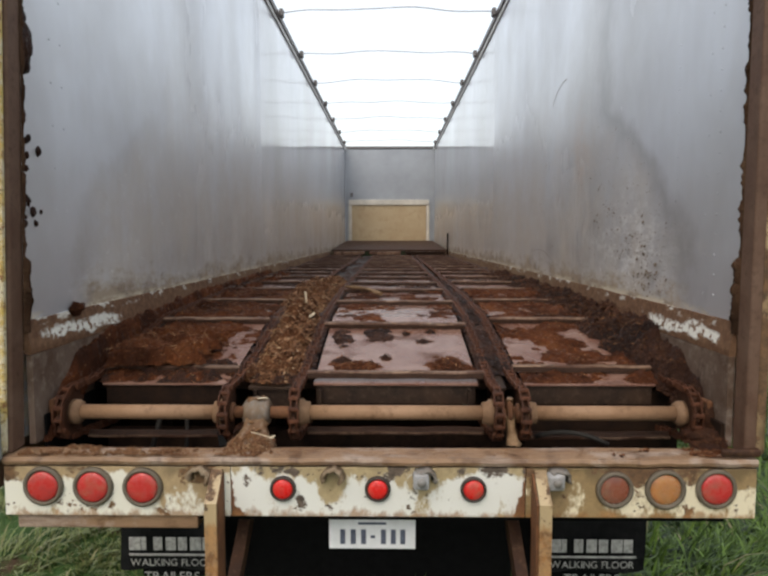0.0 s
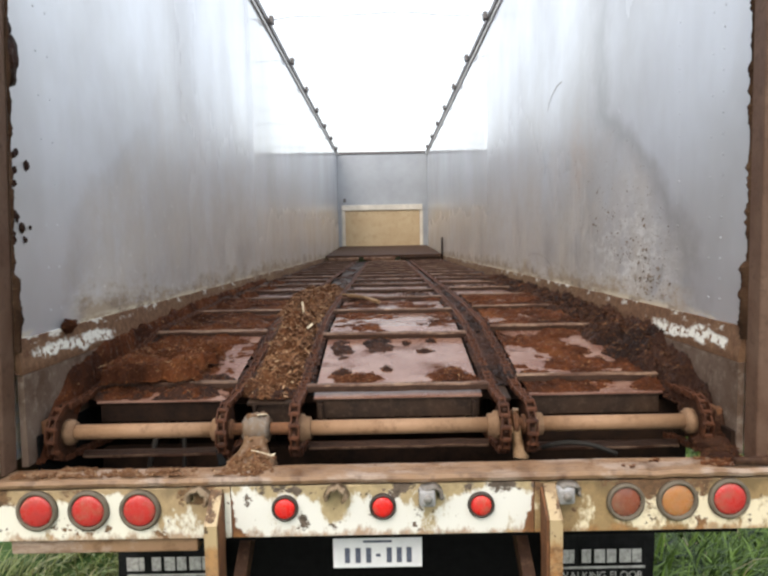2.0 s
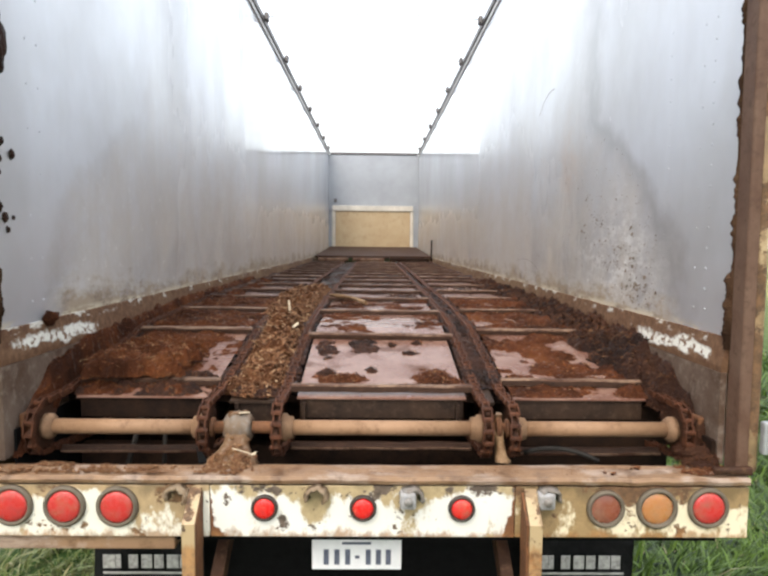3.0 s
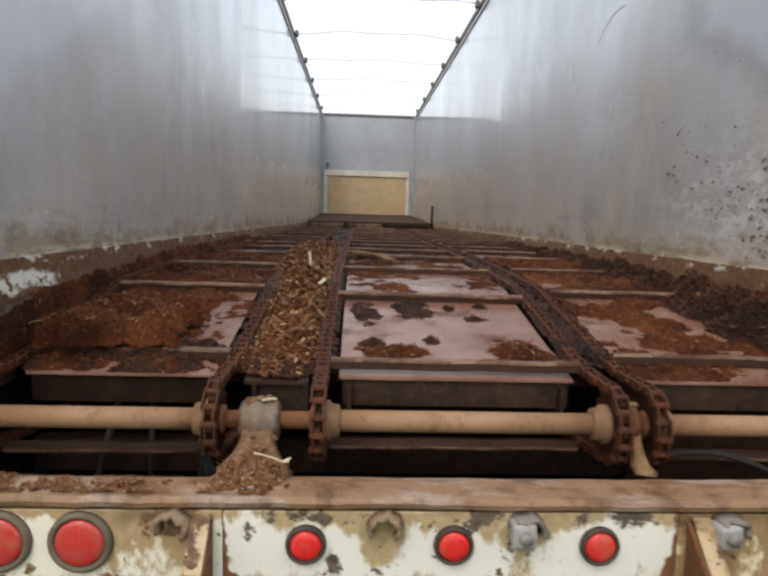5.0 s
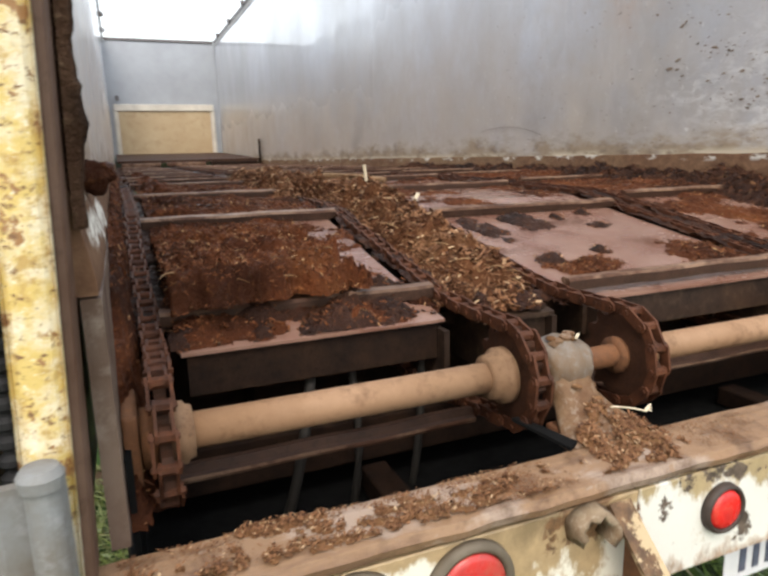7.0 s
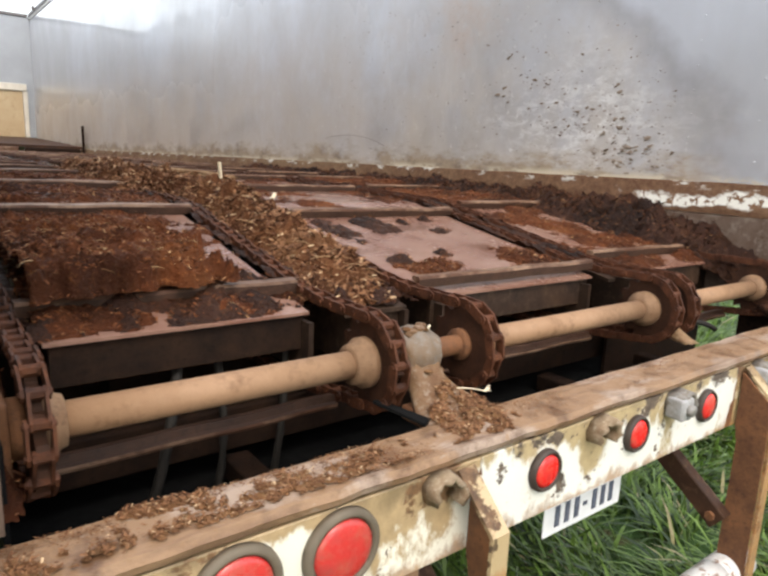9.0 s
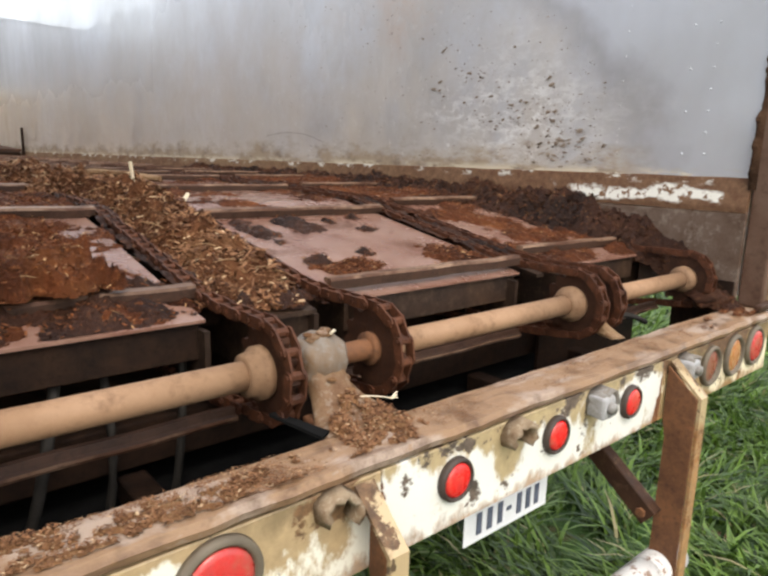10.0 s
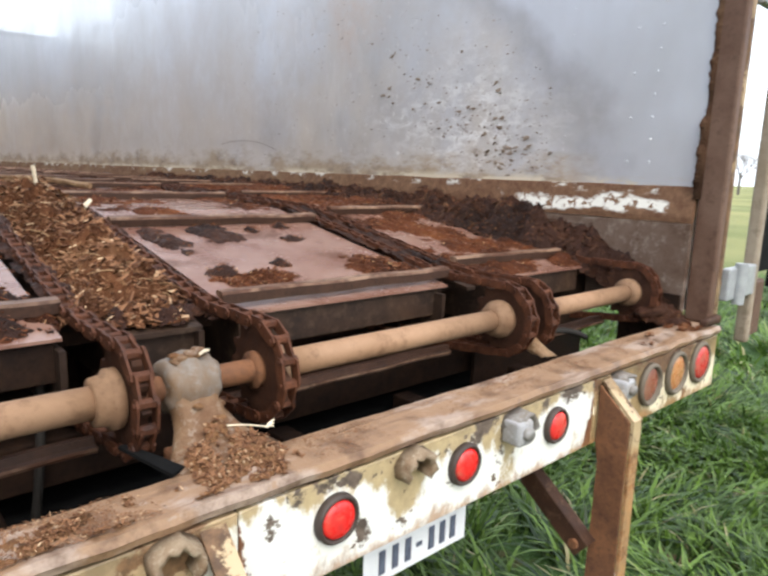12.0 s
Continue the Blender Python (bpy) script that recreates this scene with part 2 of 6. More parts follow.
def mat_post_paint():
    """Yellowed cream paint flaking off in small blisters over orange rust."""
    k = Mat("peeling_yellow_paint", rough=0.55)
    n1, n2, n3 = k.noise(34, 8, 0.75, (1, 1, 1.1)), k.noise(70, 6, 0.72, (1, 1, 1.6)), k.noise(13, 8, 0.72)
    col = k.mix(k.ramp(n3, 0.44, 0.56), (0.70, 0.63, 0.46), (0.60, 0.45, 0.15))
    col = k.mix(k.ramp(n1, 0.52, 0.60, 0, 0.9), col, (0.43, 0.28, 0.085))
    col = k.mix(k.ramp(k.noise(20, 7, 0.7), 0.57, 0.60), col, (0.30, 0.155, 0.06))
    col = k.mix(k.ramp(n2, 0.57, 0.62), col, (0.19, 0.10, 0.045))
    col = k.mix(k.ramp(n2, 0.42, 0.37, 0, 0.7), col, (0.78, 0.74, 0.60))
    k.color(col)
    k.bump(k.math("ADD", n1, n2), 0.5, 0.004)
    return k.m


def mat_ledge():
    """Kickboard ledge: white paint left near the posts only, mud-brown beyond."""
    k = Mat("muddy_kickboard_ledge", rough=0.8, spec=0.18)
    n1, n2, n3 = k.noise(7, 7, 0.68, (1, 0.45, 1)), k.noise(30, 6, 0.7), k.noise(3, 6, 0.65)
    mud = k.mix(k.ramp(n2, 0.38, 0.64), (0.100, 0.050, 0.028), (0.175, 0.100, 0.057))
    tan = k.mix(k.ramp(n1, 0.42, 0.58), mud, (0.25, 0.170, 0.098))
    far = k.ramp(k.axis(1), 1.2, 3.0)
    col = k.mix(k.math("MULTIPLY", far, 0.5), mud, tan)
    zz = k.math("ADD", k.axis(2), k.ramp(n1, 0.3, 0.7, -0.035, 0.035))
    yy = k.math("ADD", k.axis(1), k.ramp(n3, 0.3, 0.7, -0.25, 0.25))
    band = k.math("MULTIPLY", k.ramp(zz, 1.500, 1.512), k.ramp(zz, 1.560, 1.545))
    near = k.math("MULTIPLY", k.ramp(yy, 0.85, 0.75), k.ramp(yy, 0.18, 0.24))
    keep = k.math("MULTIPLY", k.math("MULTIPLY", band, near), k.ramp(n2, 0.57, 0.53))
    flecks = k.math("MULTIPLY", k.ramp(k.noise(12, 6, 0.7, (1, 0.4, 1)), 0.55, 0.60), k.ramp(k.axis(2), 1.565, 1.585))
    col = k.mix(k.math("ADD", keep, k.math("MULTIPLY", flecks, 0.8)), col, (0.66, 0.645, 0.59))
    k.color(col)
    k.bump(n2, 0.5, 0.006)
    return k.m


def mat_wet_plate():
    k = Mat("wet_steel_plate", rough=0.25, spec=0.3)
    n1, n2 = k.noise(5, 7, 0.65), k.noise(30, 5, 0.65)
    col = k.mix(k.ramp(n1, 0.38, 0.62), (0.156, 0.073, 0.051), (0.235, 0.138, 0.104))
    col = k.mix(k.ramp(n2, 0.55, 0.72, 0, 0.6), col, (0.15, 0.085, 0.055))
    spread = k.math("ADD", k.noise(3.4, 8, 0.72, (1, 1.4, 1)), k.ramp(k.axis(1), 1.15, 2.2, 0, 0.085))
    grime = k.ramp(spread, 0.53, 0.62)
    col = k.mix(k.math("MULTIPLY", grime, 0.85), col, (0.082, 0.032, 0.016))
    k.color(col)
    k.set("Roughness", k.math("ADD", k.ramp(n1, 0.3, 0.65, 0.34, 0.16), k.math("MULTIPLY", grime, 0.3)))
    k.bump(n2, 0.12, 0.003)
    return k.m


def mat_debris(name, a, b, c, rough=0.85, wet=0.0):
    k = Mat(name, rough=rough, spec=0.08 + 0.4 * wet)
    n1, n2 = k.noise(18, 8, 0.7), k.noise(75, 4, 0.7, (1, 0.4, 1))
    col = k.mix(k.ramp(n1, 0.38, 0.64), a, b)
    col = k.mix(k.ramp(n2, 0.56, 0.70), col, c)
    n0 = k.noise(4.5, 5, 0.6)
    col = k.mix(k.ramp(n0, 0.48, 0.60, 0, 0.8), col, tuple(0.42 * v for v in a))
    col = k.mix(k.ramp(n0, 0.44, 0.34, 0, 0.35), col, c)
    k.color(col)
    if wet:
        k.set("Roughness", k.ramp(k.noise(26, 4, 0.6), 0.54, 0.64, rough, 0.3))
    k.bump(k.math("ADD", n2, n1), 1.0, 0.014)
    return k.m


def mat_island(name, cols, rough=0.7):
    k = Mat(name, rough=rough, spec=0.2)
    i = k.island()
    col = k.mix(k.ramp(i, 0.0, 0.55), cols[0], cols[1])
    col = k.mix(k.ramp(i, 0.90, 1.0), col, cols[2])
    k.color(col)
    return k.m


def mat_plain(name, col, rough=0.5, metal=0.0, vary=0.25, scale=20, spec=0.4):
    k = Mat(name, rough=rough, metal=metal, spec=spec)
    n = k.noise(scale, 5, 0.6)
    k.color(k.mix(k.ramp(n, 0.35, 0.68), col, tuple(v * (1 - vary) for v in col)))
    k.set("Roughness", k.ramp(n, 0.3, 0.7, max(0.03, rough - 0.08), min(1, rough + 0.1)))
    k.bump(n, 0.12, 0.003)
    return k.m


def mat_lens(name, col):
    k = Mat(name, rough=0.22)
    n = k.noise(40, 4, 0.6)
    body = k.mix(k.ramp(n, 0.45, 0.75, 0, 0.55), col, tuple(0.45 * v + 0.03 for v in col))
    film = k.ramp(k.noise(13, 6, 0.7), 0.50, 0.70, 0, 0.55)
    k.color(k.mix(film, body, (0.30, 0.19, 0.12)))
    k.set("Subsurface Weight", 0.25)
    k.b.inputs["Subsurface Radius"].default_value = (0.01, 0.002, 0.002)
    k.set("Roughness", k.ramp(n, 0.3, 0.7, 0.15, 0.45))
    return k.m


def mat_tape(name, col):
    """Reflective tape, scuffed and spattered with mud."""
    k = Mat(name, rough=0.4, spec=0.3)
    n1, n2 = k.noise(9, 7, 0.7), k.noise(60, 5, 0.7)
    base = k.mix(k.ramp(n1, 0.40, 0.62, 0, 0.7), col, tuple(0.45 * v + 0.10 for v in col))
    base = k.mix(k.ramp(k.noise(24, 6, 0.72), 0.54, 0.60, 0, 0.9), base, (0.20, 0.105, 0.06))
    k.color(k.mix(k.ramp(n2, 0.55, 0.70, 0, 0.6), base, (0.30, 0.23, 0.18)))
    k.set("Roughness", k.ramp(n1, 0.35, 0.65, 0.3, 0.65))
    k.bump(n2, 0.2, 0.002)
    return k.m


def mat_grass():
    k = Mat("grass_blades", rough=0.42, spec=0.4)
    i = k.island()
    n = k.noise(1.6, 4, 0.6)
    col = k.mix(k.ramp(i, 0.0, 0.9), (0.005, 0.020, 0.003), (0.180, 0.295, 0.046))
    col = k.mix(k.ramp(n, 0.4, 0.7, 0, 0.6), col, (0.052, 0.105, 0.018))
    col = k.mix(k.ramp(k.axis(0), -0.6, -1.4, 0, 0.55), col, (0.27, 0.27, 0.12))
    col = k.mix(k.ramp(i, 0.965, 0.975), col, (0.34, 0.30, 0.15))
    k.color(col)
    leaf = k.t.nodes.new("ShaderNodeBsdfTranslucent")
    k.link(col, leaf.inputs["Color"])
    mixer = k.t.nodes.new("ShaderNodeMixShader")
    mixer.inputs[0].default_value = 0.35
    k.link(k.b.outputs[0], mixer.inputs[1])
    k.link(leaf.outputs[0], mixer.inputs[2])
    k.link(mixer.outputs[0], k.t.nodes["Material Output"].inputs["Surface"])
    return k.m


def mat_ground():
    k = Mat("field_turf", rough=0.9, spec=0.2)
    n1, n2, n3 = k.noise(0.09, 6, 0.6), k.noise(3.0, 6, 0.65), k.noise(40, 4, 0.6)
    col = k.mix(k.ramp(n2, 0.35, 0.65), (0.028, 0.062, 0.013), (0.055, 0.108, 0.025))
    far = k.ramp(k.axis(0), 6, 16)
    col = k.mix(k.math("MULTIPLY", far, k.ramp(n1, 0.3, 0.6, 0.35, 1)), col, (0.26, 0.25, 0.10))
    col = k.mix(k.ramp(n3, 0.5, 0.7, 0, 0.5), col, (0.05, 0.06, 0.02))
    near = k.ramp(k.axis(0), 4, 7, 1, 0)
    col = k.mix(k.math("MULTIPLY", near, k.ramp(n2, 0.52, 0.64)), col, (0.07, 0.04, 0.022))
    k.color(col)
    k.bump(k.math("ADD", n3, n2), 0.8, 0.04)
    return k.m


ALU = mat_aluminium()
RUST = mat_rust("rusty_steel", (0.085, 0.038, 0.020), (0.19, 0.085, 0.038), (0.045, 0.022, 0.014))
# base held near black to stand in for shade under the deck
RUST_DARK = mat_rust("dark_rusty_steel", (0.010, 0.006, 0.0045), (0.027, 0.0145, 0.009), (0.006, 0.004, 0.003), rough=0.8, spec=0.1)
CHAIN = mat_rust("greasy_rusted_chain", (0.034, 0.0125, 0.0070), (0.100, 0.036, 0.0165), (0.012, 0.0065, 0.0042), rough=0.58, scale=30, spec=0.2)
SPROCKET = mat_rust("dark_greasy_sprocket", (0.026, 0.0115, 0.0072), (0.056, 0.024, 0.0130), (0.011, 0.0065, 0.0045), rough=0.65, scale=22, spec=0.15)
SLAT = mat_slat()
# darker copy of the slat steel, shade put into its colour
SLAT_FACE = mat_rust("shaded_slat_face", (0.030, 0.0145, 0.0090), (0.058, 0.029, 0.0180), (0.014, 0.008, 0.0055), rough=0.6, scale=16)
SHAFT = mat_rust("dusty_tan_shaft", (0.32, 0.195, 0.115), (0.225, 0.130, 0.072), (0.14, 0.075, 0.040), rough=0.62, scale=5, bump=0.3)
HUB = mat_rust("muddy_tan_hub", (0.24, 0.145, 0.083), (0.16, 0.09, 0.05), (0.09, 0.048, 0.026), rough=0.7, scale=14, bump=0.5)
POST_IN = mat_rust("brown_muddy_post", (0.085, 0.044, 0.028), (0.135, 0.082, 0.057), (0.050, 0.025, 0.015), rough=0.6, scale=7, bump=0.4)
PLATE = mat_wet_plate()
SILL_TOP = mat_sill_top()
CREAM = mat_chipped_paint("chipped_cream_paint", (0.71, 0.685, 0.59), (0.42, 0.305, 0.17), (0.20, 0.11, 0.05), chip=0.59, stain=0.565, amount=1.0)
CREAM_TAN = mat_chipped_paint("stained_cream_paint", (0.70, 0.62, 0.45), (0.33, 0.225, 0.11), (0.17, 0.09, 0.042), chip=0.565, stain=0.490, amount=1.0)
WHITE = mat_chipped_paint("chipped_white_paint", (0.69, 0.68, 0.63), (0.44, 0.34, 0.19), (0.13, 0.095, 0.07), chip=0.60, amount=0.75, stain=0.575, ends=0.502, bare=((-0.268, 0.985, 0.065), (-0.29, 1.10, 0.045), (-0.22, 1.09, 0.035)))
YELLOW = mat_post_paint()
WALL_WHITE = mat_ledge()
SKIRT = mat_rust("grey_muddy_skirt", (0.150, 0.108, 0.084), (0.080, 0.047, 0.031), (0.25, 0.205, 0.17), rough=0.55, scale=5, bump=0.35)
MULCH = mat_debris("wet_mulch", (0.044, 0.0135, 0.0056), (0.125, 0.0375, 0.0125), (0.23, 0.084, 0.027), wet=0.12)
MULCH_DARK = mat_debris("dark_wet_muck", (0.018, 0.0058, 0.0028), (0.046, 0.0155, 0.0065), (0.088, 0.036, 0.015), rough=0.65, wet=0.35)
CHIPS = mat_island("wood_chips", [(0.040, 0.0125, 0.0052), (0.155, 0.054, 0.0185), (0.42, 0.26, 0.13)])
FIBRES = mat_island("straw_fibres", [(0.16, 0.080, 0.036), (0.36, 0.235, 0.125), (0.60, 0.48, 0.30)])
FIBRES_DARK = mat_island("root_fibres", [(0.018, 0.0065, 0.0032), (0.050, 0.021, 0.0095), (0.13, 0.070, 0.034)])
CHIPS_DARK = mat_island("dark_chips", [(0.022, 0.0075, 0.0036), (0.080, 0.030, 0.012), (0.19, 0.095, 0.042)])
STRAW = mat_plain("pale_wood_splinter", (0.72, 0.62, 0.45), 0.6)
WOODPANEL = mat_rust("tan_plywood", (0.50, 0.40, 0.255), (0.44, 0.33, 0.20), (0.37, 0.26, 0.15), rough=0.7, scale=1.3, bump=0.1)
FRAMEWHITE = mat_plain("off_white_frame", (0.66, 0.62, 0.54), 0.55, scale=4)
RAIL = mat_plain("dark_top_rail", (0.16, 0.15, 0.15), 0.5, 0.4)
RAIL_LIGHT = mat_plain("pale_rail_lip", (0.62, 0.62, 0.60), 0.5)
CABLE = mat_plain("grey_bow_tube", (0.55, 0.56, 0.58), 0.5)
GREY = mat_plain("grey_galvanised", (0.36, 0.37, 0.375), 0.5, 0.3)
BLACK = mat_plain("black_rubber", (0.018, 0.018, 0.019), 0.6, spec=0.2)
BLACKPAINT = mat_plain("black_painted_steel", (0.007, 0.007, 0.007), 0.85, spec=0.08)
GASKET = mat_plain("grimy_rubber_grommet", (0.13, 0.105, 0.075), 0.7)
GASKET_DARK = mat_plain("dark_rubber_grommet", (0.05, 0.035, 0.028), 0.6)
RED = mat_lens("red_lens", (0.66, 0.022, 0.020))
RED_DULL = mat_lens("dull_red_lens", (0.47, 0.038, 0.034))
RED_BROWN = mat_lens("muddy_red_lens", (0.23, 0.075, 0.045))
AMBER = mat_lens("dusty_amber_lens", (0.41, 0.185, 0.070))
PLATEWHITE = mat_plain("white_plate", (0.72, 0.73, 0.74), 0.4, vary=0.12)
INK = mat_plain("dark_blue_ink", (0.10, 0.115, 0.16), 0.5, vary=0.4, scale=60)
FLAPWHITE = mat_plain("worn_white_print", (0.48, 0.47, 0.44), 0.7, vary=0.5, scale=60)
REFLECT_R, REFLECT_W = mat_tape("red_tape", (0.46, 0.06, 0.05)), mat_tape("white_tape", (0.62, 0.60, 0.58))
GRASS, TURF = mat_grass(), mat_ground()
MUDGREY = mat_rust("mud_smeared_grey", (0.165, 0.145, 0.125), (0.150, 0.092, 0.050), (0.22, 0.205, 0.19), rough=0.6, scale=11, bump=0.6)
LEGPAINT = mat_chipped_paint("worn_leg_paint", (0.40, 0.30, 0.17), (0.27, 0.18, 0.09), (0.15, 0.08, 0.036), chip=0.54, stain=0.60)
FRONT = mat_plain("dull_front_panel", (0.36, 0.385, 0.42), 0.55, 0.2, 0.15, 1.5)
RUST_TAN = mat_rust("tan_rusty_strap", (0.24, 0.15, 0.08), (0.15, 0.085, 0.042), (0.34, 0.25, 0.15), rough=0.65, scale=20, bump=0.5)
SPLASH = mat_island("dried_mud_spots", [(0.13, 0.098, 0.076), (0.27, 0.215, 0.17), (0.38, 0.31, 0.25)], 0.85)
MULCH_LIGHT = mat_debris("light_mulch", (0.064, 0.0245, 0.0115), (0.150, 0.064, 0.0285), (0.26, 0.140, 0.068))
CHIPS_LIGHT = mat_island("light_wood_chips", [(0.062, 0.024, 0.0110), (0.215, 0.105, 0.050), (0.55, 0.40, 0.245)])
GREY_EAR = mat_rust("galvanised_grey_ear", (0.34, 0.345, 0.355), (0.24, 0.225, 0.21), (0.42, 0.42, 0.43), rough=0.45, scale=18, bump=0.4)
GREY_HINGE = mat_rust("dirty_grey_hinge", (0.205, 0.215, 0.220), (0.150, 0.135, 0.115), (0.28, 0.285, 0.29), rough=0.6, scale=9, bump=0.3)
GREY_DULL = mat_rust("dull_grey_ear", (0.225, 0.215, 0.20), (0.14, 0.115, 0.09), (0.30, 0.30, 0.305), rough=0.55, scale=18, bump=0.5)
MUDTAN_STEEL = mat_rust("tan_crusted_steel", (0.29, 0.225, 0.15), (0.17, 0.11, 0.065), (0.40, 0.34, 0.255), rough=0.7, scale=22, bump=0.8)
CRUST = mat_debris("brown_mud_crust", (0.050, 0.025, 0.014), (0.105, 0.058, 0.034), (0.16, 0.10, 0.06))
FOOT = mat_rust("muddy_cast_foot", (0.195, 0.122, 0.068), (0.110, 0.054, 0.025), (0.30, 0.25, 0.20), rough=0.6, scale=13, bump=0.8)
MULCH_TAN = mat_debris("tan_mulch", (0.135, 0.064, 0.029), (0.235, 0.122, 0.056), (0.36, 0.23, 0.125))
GATE_TAN = mat_rust("weathered_tan_tube", (0.30, 0.25, 0.19), (0.22, 0.17, 0.12), (0.13, 0.09, 0.06), rough=0.65, scale=6, bump=0.3)
RUST_RED = mat_rust("blotched_rusty_bar", (0.028, 0.012, 0.007), (0.058, 0.026, 0.013), (0.11, 0.06, 0.032), rough=0.7, scale=9)
LIP = mat_rust("stained_lip", (0.046, 0.025, 0.0145), (0.018, 0.010, 0.0065), (0.080, 0.050, 0.031), rough=0.6, scale=7, bump=0.3)
HOSE = mat_plain("dark_grey_hose", (0.030, 0.027, 0.024), 0.7, spec=0.15)
BARN = mat_plain("grey_barn_wall", (0.30, 0.29, 0.28), 0.8, scale=0.6)
BARNROOF = mat_plain("pale_barn_roof", (0.55, 0.56, 0.58), 0.6, scale=0.5)
TWIGS = mat_plain("bare_branches", (0.13, 0.115, 0.10), 0.9)


# ---- mesh helpers ----
def finish(bm, name, mat, parent=None, label="", smooth=False):
    me = bpy.data.meshes.new(name)
    bmesh.ops.recalc_face_normals(bm, faces=bm.faces[:])
    if smooth:
        for f in bm.faces:
            f.smooth = True
    bm.to_mesh(me)
    bm.free()
    me.materials.append(mat)
    ob = new(name, me)
    if parent is not None:
        ob.parent = parent
    return tagged(ob, label)


def part(name, bm, mat, parent, label="", smooth=False):
    return finish(bm, name, mat, parent, label, smooth)


def thing(name, label, category, group="", kind="", at=(0, 0, 0)):
    e = new(name)
    e.empty_display_size = 0.1
    e.location = at
    bpy.context.view_layer.update()
    return tagged(e, label, category, group, kind)


def box(bm, x0, x1, y0, y1, z0, z1, m=None, bevel=0.0, seg=2):
    r = bmesh.ops.create_cube(bm, size=1)
    vs = r["verts"]
    bmesh.ops.scale(bm, vec=(x1 - x0, y1 - y0, z1 - z0), verts=vs)
    bmesh.ops.translate(bm, vec=((x0 + x1) / 2, (y0 + y1) / 2, (z0 + z1) / 2), verts=vs)
    if bevel:
        es = list({e for v in vs for e in v.link_edges})
        out = bmesh.ops.bevel(bm, geom=es, offset=bevel, segments=seg, affect="EDGES", profile=0.5)
        vs = list({v for f in out["faces"] for v in f.verts} | {v for v in vs if v.is_valid})
    if m is not None:
        bmesh.ops.transform(bm, matrix=m, verts=vs)
    return vs


def cyl(bm, a, b, r, n=20, r2=None, cap=True):
    a, b = Vector(a), Vector(b)
    d = b - a
    m = Matrix.Translation((a + b) / 2) @ d.to_track_quat("Z", "Y").to_matrix().to_4x4()
    return bmesh.ops.create_cone(bm, cap_ends=cap, segments=n, radius1=r, radius2=r if r2 is None else r2, depth=d.length, matrix=m)["verts"]


def prism(bm, pts, axis_vec):
    """A flat outline pushed along a vector."""
    vs = [bm.verts.new(p) for p in pts]
    f = bm.faces.new(vs)
    g = bmesh.ops.extrude_face_region(bm, geom=[f])
    up = [v for v in g["geom"] if isinstance(v, bmesh.types.BMVert)]
    bmesh.ops.translate(bm, vec=axis_vec, verts=up)
    return vs + up


def lathe(bm, prof, centre, axis="y", n=32):
    """Turn a profile of (along, radius) about an axis through centre."""
    rings = []
    for s, r in prof:
        ring = []
        for i in range(n):
            a = 2 * math.pi * i / n
            c, d = r * math.cos(a), r * math.sin(a)
            p = {"y": (c, s, d), "x": (s, c, d), "z": (c, d, s)}[axis]
            ring.append(bm.verts.new(Vector(centre) + Vector(p)))
        rings.append(ring)
    for p, q in zip(rings, rings[1:]):
        for i in range(n):
            bm.faces.new((p[i], p[(i + 1) % n], q[(i + 1) % n], q[i]))
    for ring in (rings[0], rings[-1]):
        if prof[rings.index(ring) * 0 if ring is rings[0] else -1][1] > 1e-4:
            bm.faces.new(ring)


def tube(bm, pts, r, n=8):
    """A bent tube through points."""
    rings = []
    pts = [Vector(p) for p in pts]
    for i, p in enumerate(pts):
        d = (pts[min(i + 1, len(pts) - 1)] - pts[max(i - 1, 0)]).normalized()
        q = d.to_track_quat("Z", "Y").to_matrix()
        rings.append([bm.verts.new(p + q @ Vector((r * math.cos(2 * math.pi * k / n), r * math.sin(2 * math.pi * k / n), 0))) for k in range(n)])
    for a, b in zip(rings, rings[1:]):
        for k in range(n):
            bm.faces.new((a[k], a[(k + 1) % n], b[(k + 1) % n], b[k]))
    bm.faces.new(rings[0])
    bm.faces.new(rings[-1])


def bez(p0, p1, p2, n=8):
    p0, p1, p2 = Vector(p0), Vector(p1), Vector(p2)
    return [(1 - t) ** 2 * p0 + 2 * t * (1 - t) * p1 + t * t * p2 for t in (i / n for i in range(n + 1))]


def mesh_object(name, verts, faces, mat, parent=None, label="", smooth=False):
    me = bpy.data.meshes.new(name)
    me.from_pydata(verts, [], faces)
    me.materials.append(mat)
    if smooth:
        me.polygons.foreach_set("use_smooth", [True] * len(me.polygons))
    me.update()
    ob = new(name, me)
    if parent is not None:
        ob.parent = parent
    return tagged(ob, label)


# ---- plan of the trailer (y runs forward from the rear sill) ----
WALL_X, WALL_TOP, END_Y = 1.25, 4.345, 15.7
WALL_LOW = 1.583
CHAIN_X = (-1.168, -0.569, -0.313, 0.440, 0.536, 1.15)
SHAFT_Y, SHAFT_Z = 0.253, 1.236
BELLY = 1.19
PROF = ((0.42, 1.305), (1.3, 1.465), (2.5, 1.495), (12.0, 1.515))


def deck(y):
    """Height of the deck plates: a short ramp down to the tail shaft, then nearly level."""
    if y <= PROF[0][0]:
        return PROF[0][1]
    for (a, p), (b, q) in zip(PROF, PROF[1:]):
        if y <= b:
            return p + (q - p) * (y - a) / (b - a)
    return PROF[-1][1]


